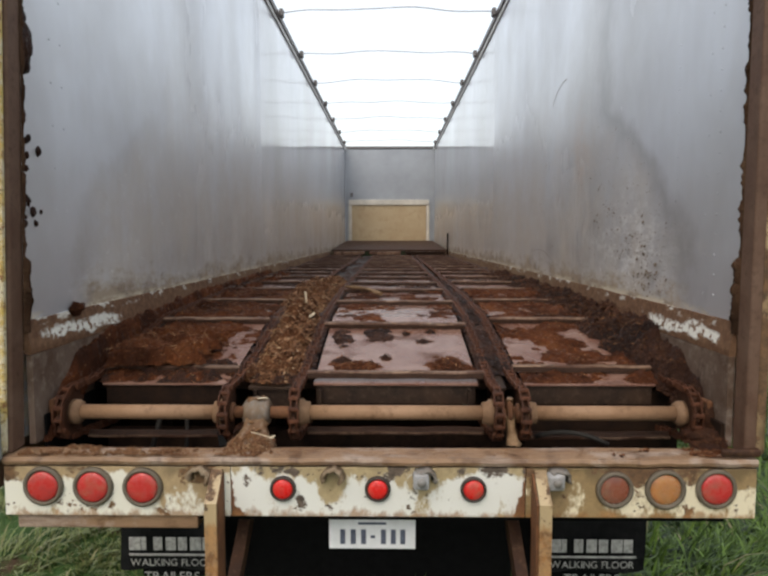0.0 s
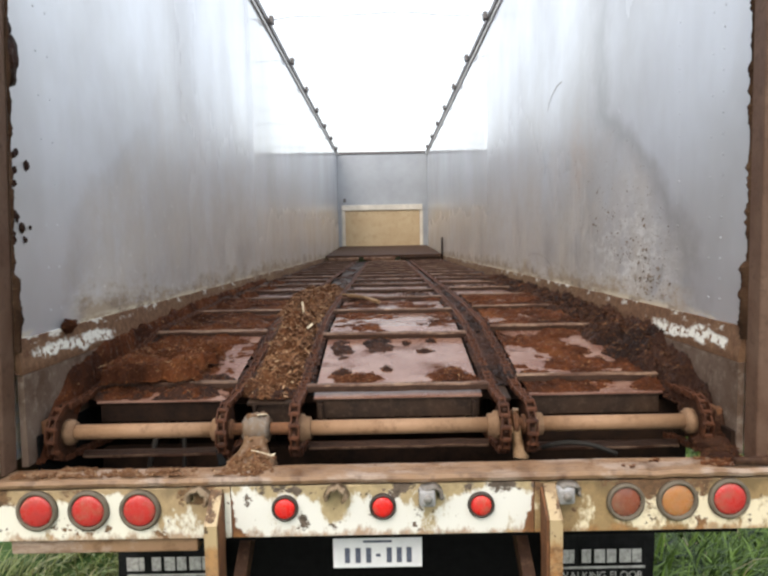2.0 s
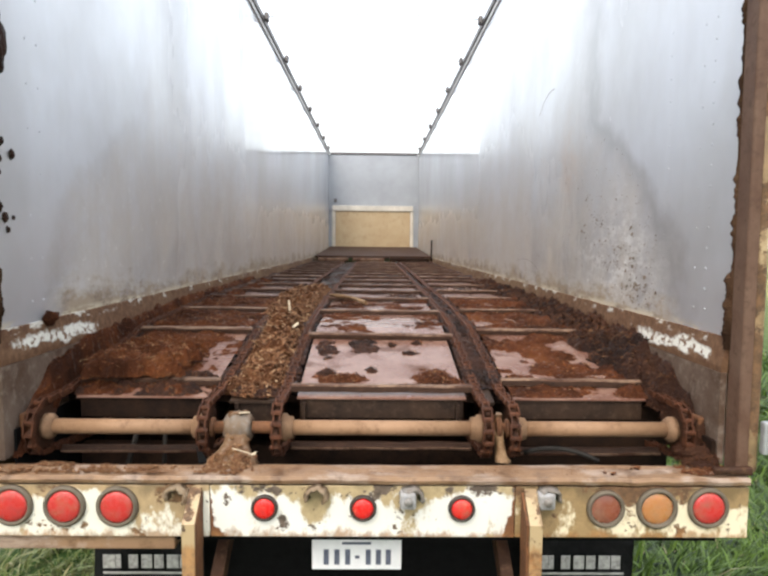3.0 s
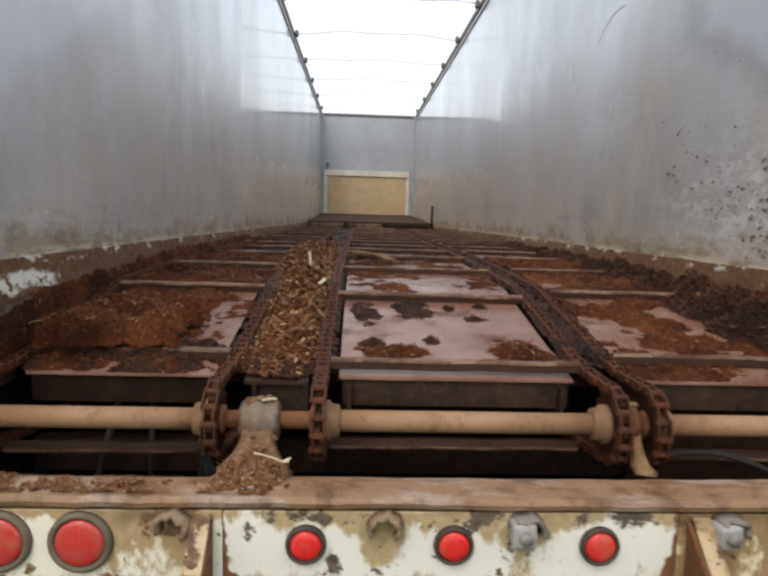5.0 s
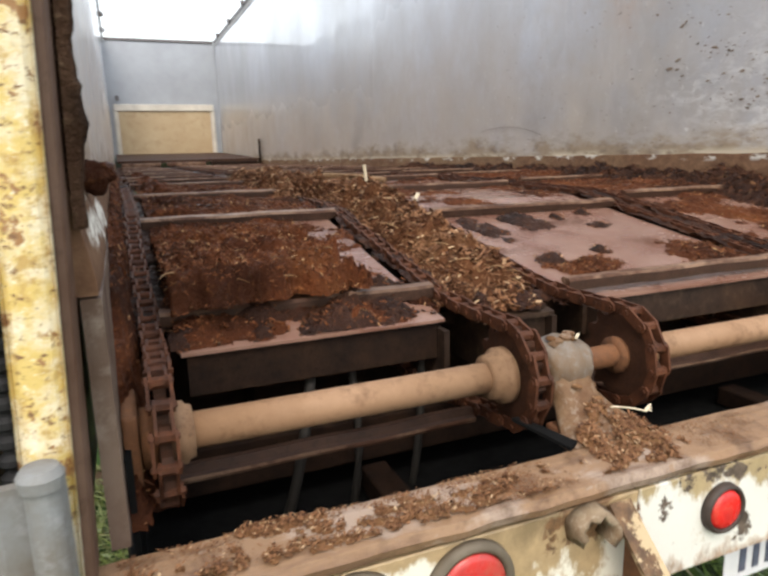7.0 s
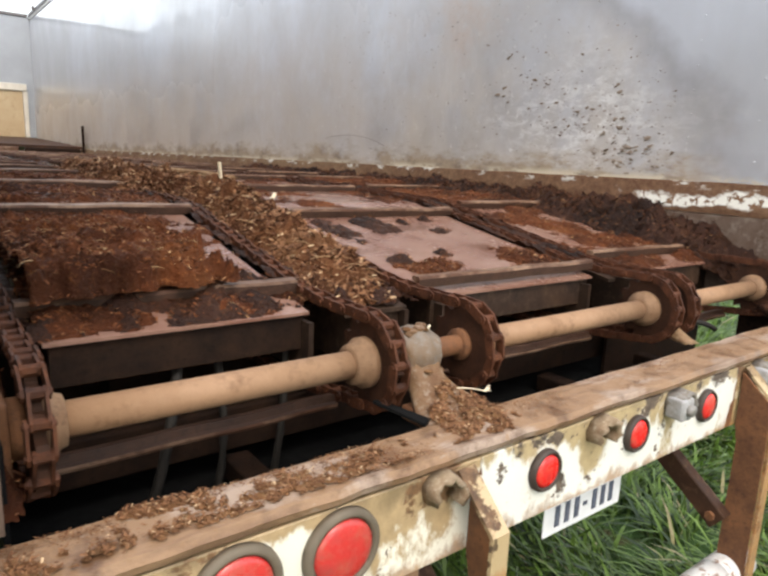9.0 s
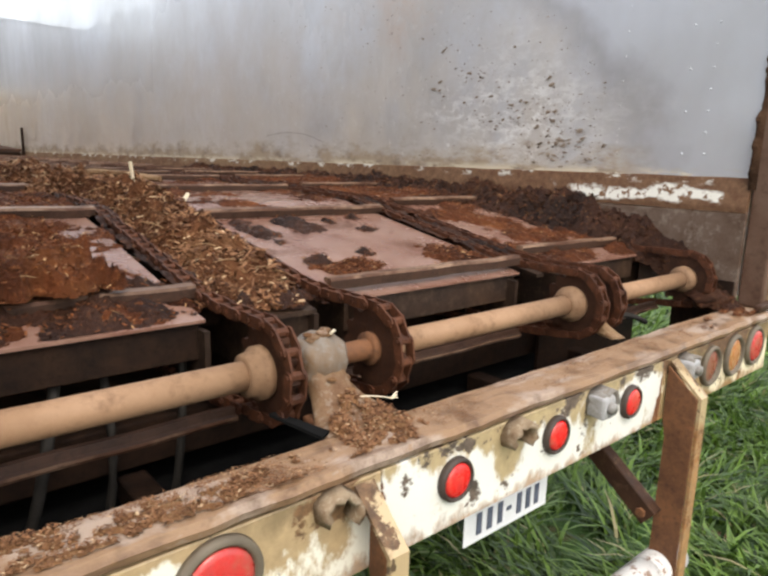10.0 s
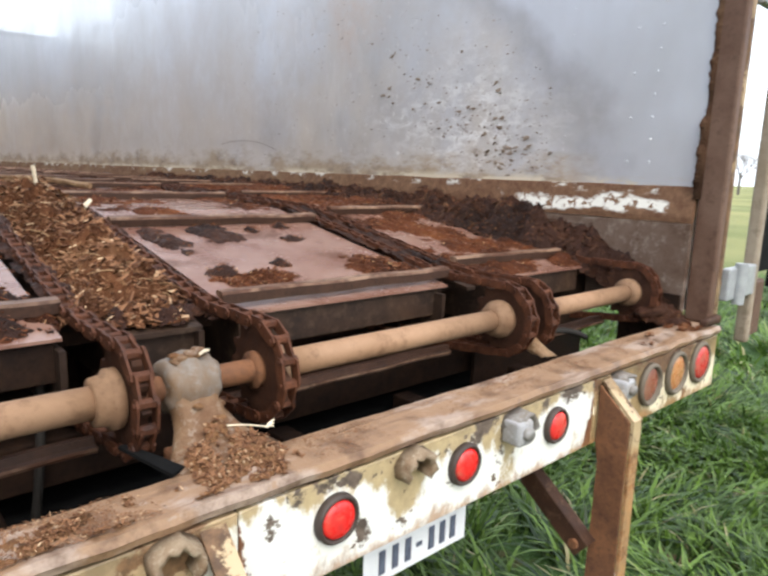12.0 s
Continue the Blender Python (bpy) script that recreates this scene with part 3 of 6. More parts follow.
# ---- ground ----
bm = bmesh.new()
bmesh.ops.create_grid(bm, x_segments=60, y_segments=60, size=1)
for v in bm.verts:
    v.co.x, v.co.y = 900 * v.co.x * abs(v.co.x) ** 1.5, 900 * v.co.y * abs(v.co.y) ** 1.5
    d = math.hypot(v.co.x, v.co.y)
    v.co.z = 0.05 * noise.noise(v.co * 0.3) * min(1, d / 6) - 0.02
tagged(finish(bm, "ground", TURF, None, "grassy field of green and straw-coloured turf", True), "", "ground", "", "structure")


# ---- trailer box: walls, end wall, rails, posts ----
def side_wall(side, name, label):
    bm = bmesh.new()
    # inner skin with shallow dents, 4 cm thick wall behind it
    ny, nz = 160, 36
    grid = []
    for i in range(ny + 1):
        y = 0.09 + (END_Y - 0.09) * i / ny
        col = []
        for j in range(nz + 1):
            z = WALL_LOW + (WALL_TOP - WALL_LOW) * j / nz
            b = 0.006 * noise.noise(Vector((side * 3.7, y * 0.9, z * 0.8))) + 0.0025 * noise.noise(Vector((side * 9.1, y * 3.1, z * 1.7)))
            edge = min(1, j / 3, (nz - j) / 3, i / 4)
            col.append(bm.verts.new((side * (WALL_X + b * edge), y, z)))
        grid.append(col)
    for i in range(ny):
        for j in range(nz):
            f = bm.faces.new((grid[i][j], grid[i + 1][j], grid[i + 1][j + 1], grid[i][j + 1]))
            f.smooth = True
    box(bm, *sorted((side * (WALL_X + 0.016), side * (WALL_X + 0.055))), 0.105, END_Y + 0.04, WALL_LOW - 0.4, WALL_TOP)
    w = finish(bm, name, ALU, None, label)
    tagged(w, "", "wall", "", "structure")
    # rivet columns on the panel seams
    rivet = bmesh.new()
    bmesh.ops.create_icosphere(rivet, subdivisions=2, radius=0.0042)
    rm = bpy.data.meshes.new("rivet")
    bmesh.ops.scale(rivet, vec=(0.5, 1, 1), verts=rivet.verts[:])
    rivet.to_mesh(rm)
    rivet.free()
    rm.materials.append(ALU)
    for y, n, gap in (((0.285, 18, 0.075), (0.365, 9, 0.15), (0.625, 13, 0.092)) if side > 0 else ((0.17, 8, 0.16), (0.36, 14, 0.16), (0.44, 14, 0.16))):
        for k in range(n):
            r = new("rivet", rm)
            r.location = (side * (WALL_X - 0.001), y + 0.004 * math.sin(k * 7), 1.68 + gap * k)
            r.parent = w
    return w


side_wall(1, "wall_right", "dull aluminium trailer wall with dents, streaks and brown splashes")
side_wall(-1, "wall_left", "dull aluminium trailer wall with vertical streaks and grime")

bm = bmesh.new()
box(bm, -WALL_X - 0.05, WALL_X + 0.05, END_Y + 0.005, END_Y + 0.06, 1.2, WALL_TOP)
tagged(finish(bm, "wall_front", FRONT, None, "grey aluminium front bulkhead of the trailer"), "", "wall", "", "structure")

panel = thing("access_panel", "tan plywood panel in an off-white frame on the bulkhead", "panel", at=(0, END_Y, 1.8))
def at_local(bm, ob):
    bmesh.ops.translate(bm, vec=-Vector(ob.location), verts=bm.verts[:])
    return bm
bm = bmesh.new(); box(bm, -1.06, 1.02, END_Y - 0.035, END_Y, 1.70, 2.79); part("board", at_local(bm, panel), WOODPANEL, panel, "tan water-stained plywood board")
bm = bmesh.new(); box(bm, -1.15, 1.10, END_Y - 0.07, END_Y - 0.001, 2.792, 2.94, bevel=0.01); part("top_frame", at_local(bm, panel), FRAMEWHITE, panel)
for x in (-1.11, 1.07):
    bm = bmesh.new(); box(bm, x - 0.045, x + 0.045, END_Y - 0.06, END_Y - 0.001, 1.70, 2.788, bevel=0.008)
    part("side_frame", at_local(bm, panel), FRAMEWHITE, panel)
bm = bmesh.new(); box(bm, -1.10, -1.02, END_Y - 0.09, END_Y - 0.072, 3.02, 3.13, bevel=0.01); box(bm, -1.08, -1.04, END_Y - 0.074, END_Y + 0.01, 3.03, 3.11); part("latch", at_local(bm, panel), RAIL, panel, "small dark latch")


def top_rail(side):
    name = "top_rail"
    t = thing(name, "dark steel top rail with pale lip and bow sockets", "rail", "top rails", at=(side * WALL_X, 0, WALL_TOP))
    bm = bmesh.new(); box(bm, *sorted((side * (WALL_X - 0.035), side * (WALL_X + 0.07))), 0.0, END_Y, WALL_TOP + 0.004, WALL_TOP + 0.075, bevel=0.01)
    part("rail_tube", at_local(bm, t), RAIL, t)
    bm = bmesh.new(); box(bm, *sorted((side * (WALL_X - 0.018), side * (WALL_X - 0.002))), 0.1, END_Y - 0.01, WALL_TOP - 0.045, WALL_TOP + 0.002)
    part("rail_lip", at_local(bm, t), RAIL_LIGHT, t, "pale aluminium lip")
    for k in range(10):
        y = 0.4 + 1.6 * k
        bm = bmesh.new(); box(bm, *sorted((side * (WALL_X - 0.085), side * (WALL_X - 0.037))), y - 0.045, y + 0.045, WALL_TOP + 0.01, WALL_TOP + 0.10, bevel=0.012)
        part("bow_socket", at_local(bm, t), RAIL, t)
top_rail(1)
top_rail(-1)
bm = bmesh.new(); box(bm, -WALL_X + 0.04, WALL_X - 0.04, END_Y - 0.02, END_Y + 0.05, WALL_TOP + 0.004, WALL_TOP + 0.07, bevel=0.01)
tagged(finish(bm, "front_rail", RAIL), "dark rail along the top of the bulkhead", "rail")
for k in range(10):
    y = 0.4 + 1.6 * k
    bm = bmesh.new()
    pts = [Vector((-WALL_X + 0.08 + (2 * WALL_X - 0.16) * i / 24, y + 0.01 * math.sin(i * 0.9 + k), WALL_TOP + 0.06 + (0.05 if k % 2 else 0.035) * math.sin(math.pi * i / 24) + 0.012 * math.sin(i * 0.55 + k * 2.1))) for i in range(25)]
    tube(bm, pts, 0.0065, 6)
    tagged(finish(bm, "roof_bow", CABLE, None, "thin grey roof bow spanning the open top", True), "", "bow", "roof bows")


def rear_post(side):
    t = thing("rear_post", "rusty rear corner post with peeling yellow paint", "post", "rear posts", at=(side * 1.27, 0.05, 1.15))
    bm = bmesh.new()
    box(bm, *sorted((side * (1.243 if side > 0 else 1.246), side * 1.285)), 0.022, 0.104, 1.154, WALL_TOP + 0.1, bevel=0.008)
    part("inner_channel", at_local(bm, t), POST_IN, t, "brown muddy inner channel")
    bm = bmesh.new()
    box(bm, *sorted((side * (1.275 if side > 0 else 1.256), side * (1.316 if side > 0 else 1.304))), *((0.018, 0.06) if side > 0 else (-0.002, 0.019)), 1.154, WALL_TOP + 0.1, bevel=0.018, seg=3)
    part("outer_tube", at_local(bm, t), YELLOW if side < 0 else LEGPAINT, t, "peeling yellow and rust outer tube")
    # ragged strip of dried mud along the inner edge
    bm = bmesh.new()
    n = 320
    rows = []
    for k in range(n + 1):
        z = 1.56 + 2.6 * k / n
        w = 0.006 + (0.014 if side > 0 else 0.008) * max(-0.4, noise.fractal(Vector((side * 4, 0, z * 11)), 0.55, 2.2, 6)) + 0.016 * max(0.0, min(1.0, (1.83 - z) / 0.02))
        w = max(0.002, w)
        rows.append([bm.verts.new((side * 1.2425, 0.092, z)), bm.verts.new((side * (1.2425 - w * 0.5), 0.102, z)), bm.verts.new((side * (1.246 - w * 0.9), 0.107 + w * 0.4, z)), bm.verts.new((side * 1.249, 0.109 + w * 0.7, z))])
    for p, q in zip(rows, rows[1:]):
        for k in range(3):
            bm.faces.new((p[k], p[k + 1], q[k + 1], q[k]))
    part("mud_crust", at_local(bm, t), CRUST, t, "dried mud crust along the edge", True)
    if side < 0:
        t.location.x -= 0.013
        t.rotation_euler = (0, radians(2.0), 0)
    return t
rear_post(1)
rear_post(-1)


def kickboard(side):
    """Sloping ledge under the wall and the muddy skirt below it."""
    name = "kickboard"
    t = thing(name, "rust-brown kickboard with flaking white paint below the wall", "kickboard", "kickboards", "structure", at=(side * 1.2, 0, 1.5))
    bm = bmesh.new()
    n = 80
    rows = []
    for i in range(n + 1):
        y = 0.108 + (END_Y - 0.12) * (i / n) ** 1.6
        j = 0.004 * noise.noise(Vector((side, y * 5, 0)))
        rows.append([bm.verts.new((side * (a + j), y, b + j)) for a, b in ((1.262, 1.602), (1.243, 1.60), (1.238, 1.575), (1.224, 1.50), (1.224, 1.48), (1.25, 1.48))])
    for p, q in zip(rows, rows[1:]):
        for k in range(5):
            bm.faces.new((p[k], p[k + 1], q[k + 1], q[k]))
    bm.faces.new(rows[0])
    bm.faces.new(rows[-1])
    part("ledge", at_local(bm, t), WALL_WHITE, t, "white paint flaking to rust")
    bm = bmesh.new()
    box(bm, *sorted((side * 1.222, side * 1.245)), 0.106, 13.0, 1.16, 1.478)
    part("skirt", at_local(bm, t), SKIRT, t, "grey skirt plate smeared with mud")
kickboard(1)
kickboard(-1)


# ---- floor deck ----
floor = thing("floor", "steel deck plates, wet and rust-brown under the conveyor", "floor", "", "structure")
def deck_strip(name, x0, x1, y0, drop, mat, lip, label=""):
    bm = bmesh.new()
    ys = [y0] + [y for y in (0.55, 0.8, 1.05, 1.3, 1.9, 2.5, 5, 8, 11.2) if y > y0]
    top = [[bm.verts.new((x, y, deck(y) - drop + (0.003 * noise.noise(Vector((x * 4, y * 4, 0))) if i else 0))) for x in np.linspace(x0, x1, 5)] for i, y in enumerate(ys)]
    bot = [[bm.verts.new((x, y, deck(y) - drop - lip)) for x in (x0, x1)] for y in ys]
    for i in range(len(ys) - 1):
        for k in range(4):
            bm.faces.new((top[i][k], top[i][k + 1], top[i + 1][k + 1], top[i + 1][k]))
        bm.faces.new((bot[i][0], bot[i][1], bot[i + 1][1], bot[i + 1][0]))
        bm.faces.new((top[i][0], top[i + 1][0], bot[i + 1][0], bot[i][0]))
        bm.faces.new((top[i][4], top[i + 1][4], bot[i + 1][1], bot[i][1]))
    bm.faces.new((*top[0], bot[0][1], bot[0][0]))
    bm.faces.new((*top[-1], bot[-1][1], bot[-1][0]))
    return part(name, bm, mat, floor, label)
c = CHAIN_X
for x0, x1 in ((c[0] + 0.045, c[1] - 0.045), (c[2] + 0.045, c[3] - 0.045), (c[4] + 0.045, c[5] - 0.045)):
    deck_strip("deck_plate", x0, x1, 0.42, 0.0, PLATE, 0.006, "wet mauve-brown steel plate")
    bm = bmesh.new()
    box(bm, x0 + 0.01, x1 - 0.01, 0.432, 0.445, 1.222, 1.297)
    part("front_lip", bm, RUST_DARK if x0 < -0.5 else LIP, floor, "dark stained lip under the plate")
for x0, x1, y0 in ((-1.221, c[0] - 0.04, 0.5), (c[1] + 0.04, c[2] - 0.04, 0.44), (c[3] + 0.03, c[4] - 0.03, 0.44), (c[5] + 0.04, 1.221, 0.5)):
    deck_strip("gap_plate", x0, x1, y0 - 0.03, 0.012, LIP, 0.01, "dark rusty strip between the chains")
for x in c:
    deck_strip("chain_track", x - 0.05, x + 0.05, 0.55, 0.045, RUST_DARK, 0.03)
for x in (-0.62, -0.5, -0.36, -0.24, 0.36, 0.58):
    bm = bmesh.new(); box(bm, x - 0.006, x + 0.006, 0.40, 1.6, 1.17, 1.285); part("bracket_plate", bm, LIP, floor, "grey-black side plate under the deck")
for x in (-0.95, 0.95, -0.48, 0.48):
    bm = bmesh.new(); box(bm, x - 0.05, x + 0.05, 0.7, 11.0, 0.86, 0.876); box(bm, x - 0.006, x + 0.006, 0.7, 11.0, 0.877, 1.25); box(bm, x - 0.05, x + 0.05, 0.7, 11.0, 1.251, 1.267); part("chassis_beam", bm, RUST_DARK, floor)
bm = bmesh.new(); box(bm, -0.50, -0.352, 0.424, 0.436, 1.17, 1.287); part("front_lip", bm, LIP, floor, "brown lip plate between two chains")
bm = bmesh.new(); box(bm, -1.15, 1.17, 0.50, 0.56, 0.99, 1.09, bevel=0.006); part("cross_member", bm, RUST_DARK, floor, "near-black beam below the shaft")
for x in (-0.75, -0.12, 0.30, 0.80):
    bm = bmesh.new(); box(bm, x - 0.03, x + 0.03, 0.16, 0.498, 0.935, 0.985, bevel=0.005); part("chassis_beam", bm, RUST_DARK, floor, "near-black beam below the shaft")
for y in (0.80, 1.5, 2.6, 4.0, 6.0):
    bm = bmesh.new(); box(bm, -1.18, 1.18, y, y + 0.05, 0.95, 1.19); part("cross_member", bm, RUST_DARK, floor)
# black sheets added to hide the grass and keep the underside dark
bm = bmesh.new(); box(bm, -1.22, 1.20, 1.0, 1.015, 0.17, 1.185); part("under_blocker", bm, BLACKPAINT, floor, "black sheet added to block the view under the chassis")
bm = bmesh.new(); box(bm, -1.24, BELLY, 0.032, 0.998, 0.92, 0.93); part("belly_blocker", bm, BLACKPAINT, floor, "black sheet added to darken the gap below the shaft")
bm = bmesh.new(); box(bm, -1.2205, -1.212, 0.16, 0.99, 0.935, 1.25); part("under_blocker", bm, BLACKPAINT, floor, "black sheet added to block the view under the chassis")

# bracket plate stretched sideways as a blocker, so no grass shows through
bm = bmesh.new(); box(bm, 0.59, 1.221, 0.466, 0.478, 0.935, 1.262); part("under_blocker", bm, RUST_DARK, floor, "dark plate behind the shaft, widened to block the grass")

ramp = thing("front_ramp", "dark rusty ramp plate with worn bright edges before the bulkhead", "ramp", at=(0, 11.0, 1.53))
bm = bmesh.new(); prism(bm, [(-1.2, 11.0, 1.60), (-1.2, 11.0, 1.64), (-1.2, END_Y - 0.05, 1.80), (-1.2, END_Y - 0.05, 1.76)], (2.4, 0, 0)); part("sheet", at_local(bm, ramp), RUST_RED, ramp)
for x0, x1 in ((-1.14, -0.5), (-0.42, 0.25), (0.33, 1.16)):
    bm = bmesh.new(); box(bm, x0, x1, 10.92, 10.99, 1.53, 1.60, bevel=0.02); part("edge_bar", at_local(bm, ramp), SLAT if x0 < 0.3 else RUST_DARK, ramp, "worn bright edge bar")
bm = bmesh.new(); box(bm, 1.19, 1.225, 10.95, 11.0, 1.53, 1.98, bevel=0.006); part("upright", at_local(bm, ramp), RUST_DARK, ramp, "short dark upright at the wall")


# added blocker, closes the bright opening under the right skirt
bm = bmesh.new(); box(bm, 1.206, 1.2195, 0.11, 0.315, 0.96, 1.24); part("under_blocker", bm, RUST_DARK, floor, "dark sheet added beside the shaft to block the grass")


# ---- rear sill, lamps, legs ----
sill = thing("rear_sill", "cream rear sill beam with chipped paint and muddy top", "sill", at=(0, 0, 0.945))
bm = bmesh.new(); 
n = 60
rows = []
for i in range(n + 1):
    x = -1.277 + 2.554 * i / n
    w = 0.004 * noise.noise(Vector((x * 3, 0, 1))) + 0.003 * noise.noise(Vector((x * 14, 2, 1)))
    back = 0.100 + 0.006 * x + 0.010 * noise.noise(Vector((x * 2, 5, 1))) + 0.004 * noise.noise(Vector((x * 11, 7, 1)))
    rows.append([bm.verts.new(p) for p in ((x, 0.012, 1.118), (x, -0.005 + w, 1.126 + w), (x, -0.009 + w, 1.138 + w), (x, -0.003 + w, 1.150 + w), (x, 0.07, 1.154 + w), (x, back, 1.152), (x, back, 1.12))])
for p, q in zip(rows, rows[1:]):
    for k in range(6):
        bm.faces.new((p[k], p[k + 1], q[k + 1], q[k]))
bm.faces.new(rows[0]); bm.faces.new(rows[-1])
part("top_flange", at_local(bm, sill), SILL_TOP, sill, "muddy brown top flange", False)
for nm, x0, x1, m, lb in (("face_plate", -1.277, -0.502, CREAM, "cream paint stained brown"), ("face_plate", -0.5, 0.5, WHITE, "white paint with rust chips"), ("face_plate", 0.502, 1.277, CREAM_TAN, "tan-stained cream paint")):
    bm = bmesh.new(); box(bm, x0, x1, 0.0, 0.012, 0.945, 1.117, bevel=0.002, seg=1); part(nm, at_local(bm, sill), m, sill, lb)
bm = bmesh.new(); box(bm, -1.27, 1.27, 0.013, 0.03, 0.95, 1.12); part("back_web", at_local(bm, sill), RUST_DARK, sill)
for x0, x1 in ((-1.277, -1.266), (1.266, 1.277)):
    bm = bmesh.new(); box(bm, x0, x1, 0.014, 0.098, 0.945, 1.119); part("end_cap", at_local(bm, sill), CREAM, sill)
bm = bmesh.new(); box(bm, -1.245, -0.62, 0.015, 0.07, 0.893, 0.943, bevel=0.006); part("lower_strip", at_local(bm, sill), SILL_TOP, sill, "brown wooden strip under the beam")


def lamp(x, z, r, lens, rim, label, group, proud=0.012):
    t = thing("tail_lamp" if r > 0.04 else "marker_lamp", label, "lamp", group, at=(x, 0, z))
    bm = bmesh.new()
    lathe(bm, [(0.0, r * 1.27), (-0.010, r * 1.25), (-0.016, r * 1.12), (-0.012, r * 1.0), (0.0, r * 0.98)], (0, 0, 0), "y", 36)
    part("rubber_grommet", bm, rim, t, "grimy rubber grommet", True)
    bm = bmesh.new()
    lathe(bm, [(-0.004, r * 0.99), (-proud, r * 0.95), (-proud - 0.004, r * 0.80), (-proud - 0.006, r * 0.4), (-proud - 0.0065, 0.0001)], (0, 0, 0), "y", 36)
    part("lens", bm, lens, t, "", True)
    return t
lamp(-1.14, 1.05, 0.054, RED_DULL, GASKET, "round red tail lamp in grimy rubber grommet", "tail lamps")
lamp(-0.97, 1.048, 0.054, RED_DULL, GASKET, "round red tail lamp in grimy rubber grommet", "tail lamps")
lamp(-0.80, 1.047, 0.054, RED_DULL, GASKET, "round red tail lamp in grimy rubber grommet", "tail lamps")
lamp(0.80, 1.045, 0.050, RED_BROWN, GASKET, "mud-caked dull red round tail lamp", "tail lamps", 0.004)
lamp(0.97, 1.047, 0.054, AMBER, GASKET, "dusty amber round turn lamp", "tail lamps", 0.006)
lamp(1.14, 1.05, 0.054, RED_DULL, GASKET, "round red tail lamp in grimy rubber grommet", "tail lamps")
for x in (-0.322, 0.0, 0.324):
    lamp(x, 1.044, 0.035, RED, GASKET_DARK, "small bright red marker lamp in dark grommet", "marker lamps")


def hinge_lug(x, s, rust, grey):
    """A torn ring of strap welded to the face, with a bent grey ear on one side."""
    t = thing("latch_lug", "rusty torn latch loop with a bent grey ear", "lug", "latch lugs on the sill", at=(x, -0.001, 1.088)) if x > 0 else thing("latch_lug", "rusty torn latch loop crusted with tan mud", "lug", "latch lugs on the sill", at=(x, -0.001, 1.088))
    bm = bmesh.new()
    rows = []
    for i in range(15):
        a = radians(-25 + 250 * i / 14)
        jag = 0.006 * noise.noise(Vector((x * 9, i * 0.9, 2)))
        far = -0.040 + 0.014 * noise.noise(Vector((x * 7, i * 0.7, 5))) + 0.010 * max(0, -math.sin(a))
        c_, s_ = -s * math.cos(a), math.sin(a)
        rows.append([bm.verts.new((r * c_ + sh, y, 0.9 * r * s_)) for r, y, sh in ((0.041 + jag, 0.0, 0.0), (0.036 + 2 * jag, far, -s * 0.004), (0.026 + jag, far + 0.004, -s * 0.004), (0.024, 0.0, 0.0))])
    for p, q in zip(rows, rows[1:]):
        for k in range(4):
            bm.faces.new((p[k], p[(k + 1) % 4], q[(k + 1) % 4], q[k]))
    bm.faces.new(rows[0]); bm.faces.new(rows[-1])
    part("strap_loop", bm, rust, t, "torn rusty strap loop", True)
    if x < 0:
        return
    bm = bmesh.new()
    box(bm, *sorted((-s * 0.014, s * 0.040)), -0.046, -0.001, -0.032, 0.022, bevel=0.008, seg=3)
    for v in bm.verts:
        v.co += Vector((1, 1, 1)) * 0.004 * noise.noise(v.co * 60 + Vector((x * 9, 0, 0)))
    part("bent_ear", bm, grey, t, "bent grey steel ear", True)
    bm = bmesh.new(); cyl(bm, (s * 0.012, -0.040, -0.004), (s * 0.012, -0.058, -0.004), 0.014, 16)
    part("pin", bm, rust, t, "worn steel pin end", True)
for x, s, rust, grey in ((-0.602, 1, MUDTAN_STEEL, GREY_DULL), (-0.150, 1, MUDTAN_STEEL, GREY_DULL), (0.158, -1, GREY_DULL, GREY_EAR), (0.608, -1, GREY_DULL, GREY_EAR)):
    hinge_lug(x, s, rust, grey)


guard = thing("underride_guard", "rust-brown underride guard with round taped bar", "guard", at=(0, -0.04, 0.44))
for x, side in ((-0.547, -1), (0.545, 1)):
    bm = bmesh.new()
    prism(bm, [(x - side * 0.018, -0.004, 1.10), (x - side * 0.018, -0.088, 1.025), (x - side * 0.018, -0.088, 0.46), (x - side * 0.018, -0.010, 0.46), (x - side * 0.018, -0.014, 0.90), (x - side * 0.018, -0.004, 0.946)], (-side * 0.008, 0, 0))
    part("leg_web", at_local(bm, guard), RUST, guard, "rust-brown leg plate")
    bm = bmesh.new()
    prism(bm, [(x - 0.0175, -0.0885, 0.44), (x - 0.0175, -0.0885, 1.026), (x - 0.0175, -0.006, 1.105), (x - 0.0175, -0.006, 1.113), (x - 0.0175, -0.0965, 1.029), (x - 0.0175, -0.0965, 0.44)], (0.04, 0, 0))
    part("leg_flange", at_local(bm, guard), LEGPAINT, guard, "worn cream rear flange")
    bm = bmesh.new()
    a, b = Vector((x - side * 0.05, 0.37, 0.955)), Vector((x - side * 0.045, -0.015, 0.66))
    m = Matrix.Translation((a + b) / 2) @ (b - a).to_track_quat("Z", "Y").to_matrix().to_4x4()
    box(bm, -0.022, 0.022, -0.03, 0.03, -(b - a).length / 2, (b - a).length / 2, m, bevel=0.004)
    part("brace", at_local(bm, guard), RUST_RED, guard, "dark rusty diagonal brace")
    bm = bmesh.new(); cyl(bm, (x - side * 0.068, 0.005, 0.675), (x - side * 0.078, 0.005, 0.675), 0.014, 6)
    part("bolt", at_local(bm, guard), RUST, guard, "rusty bolt head")
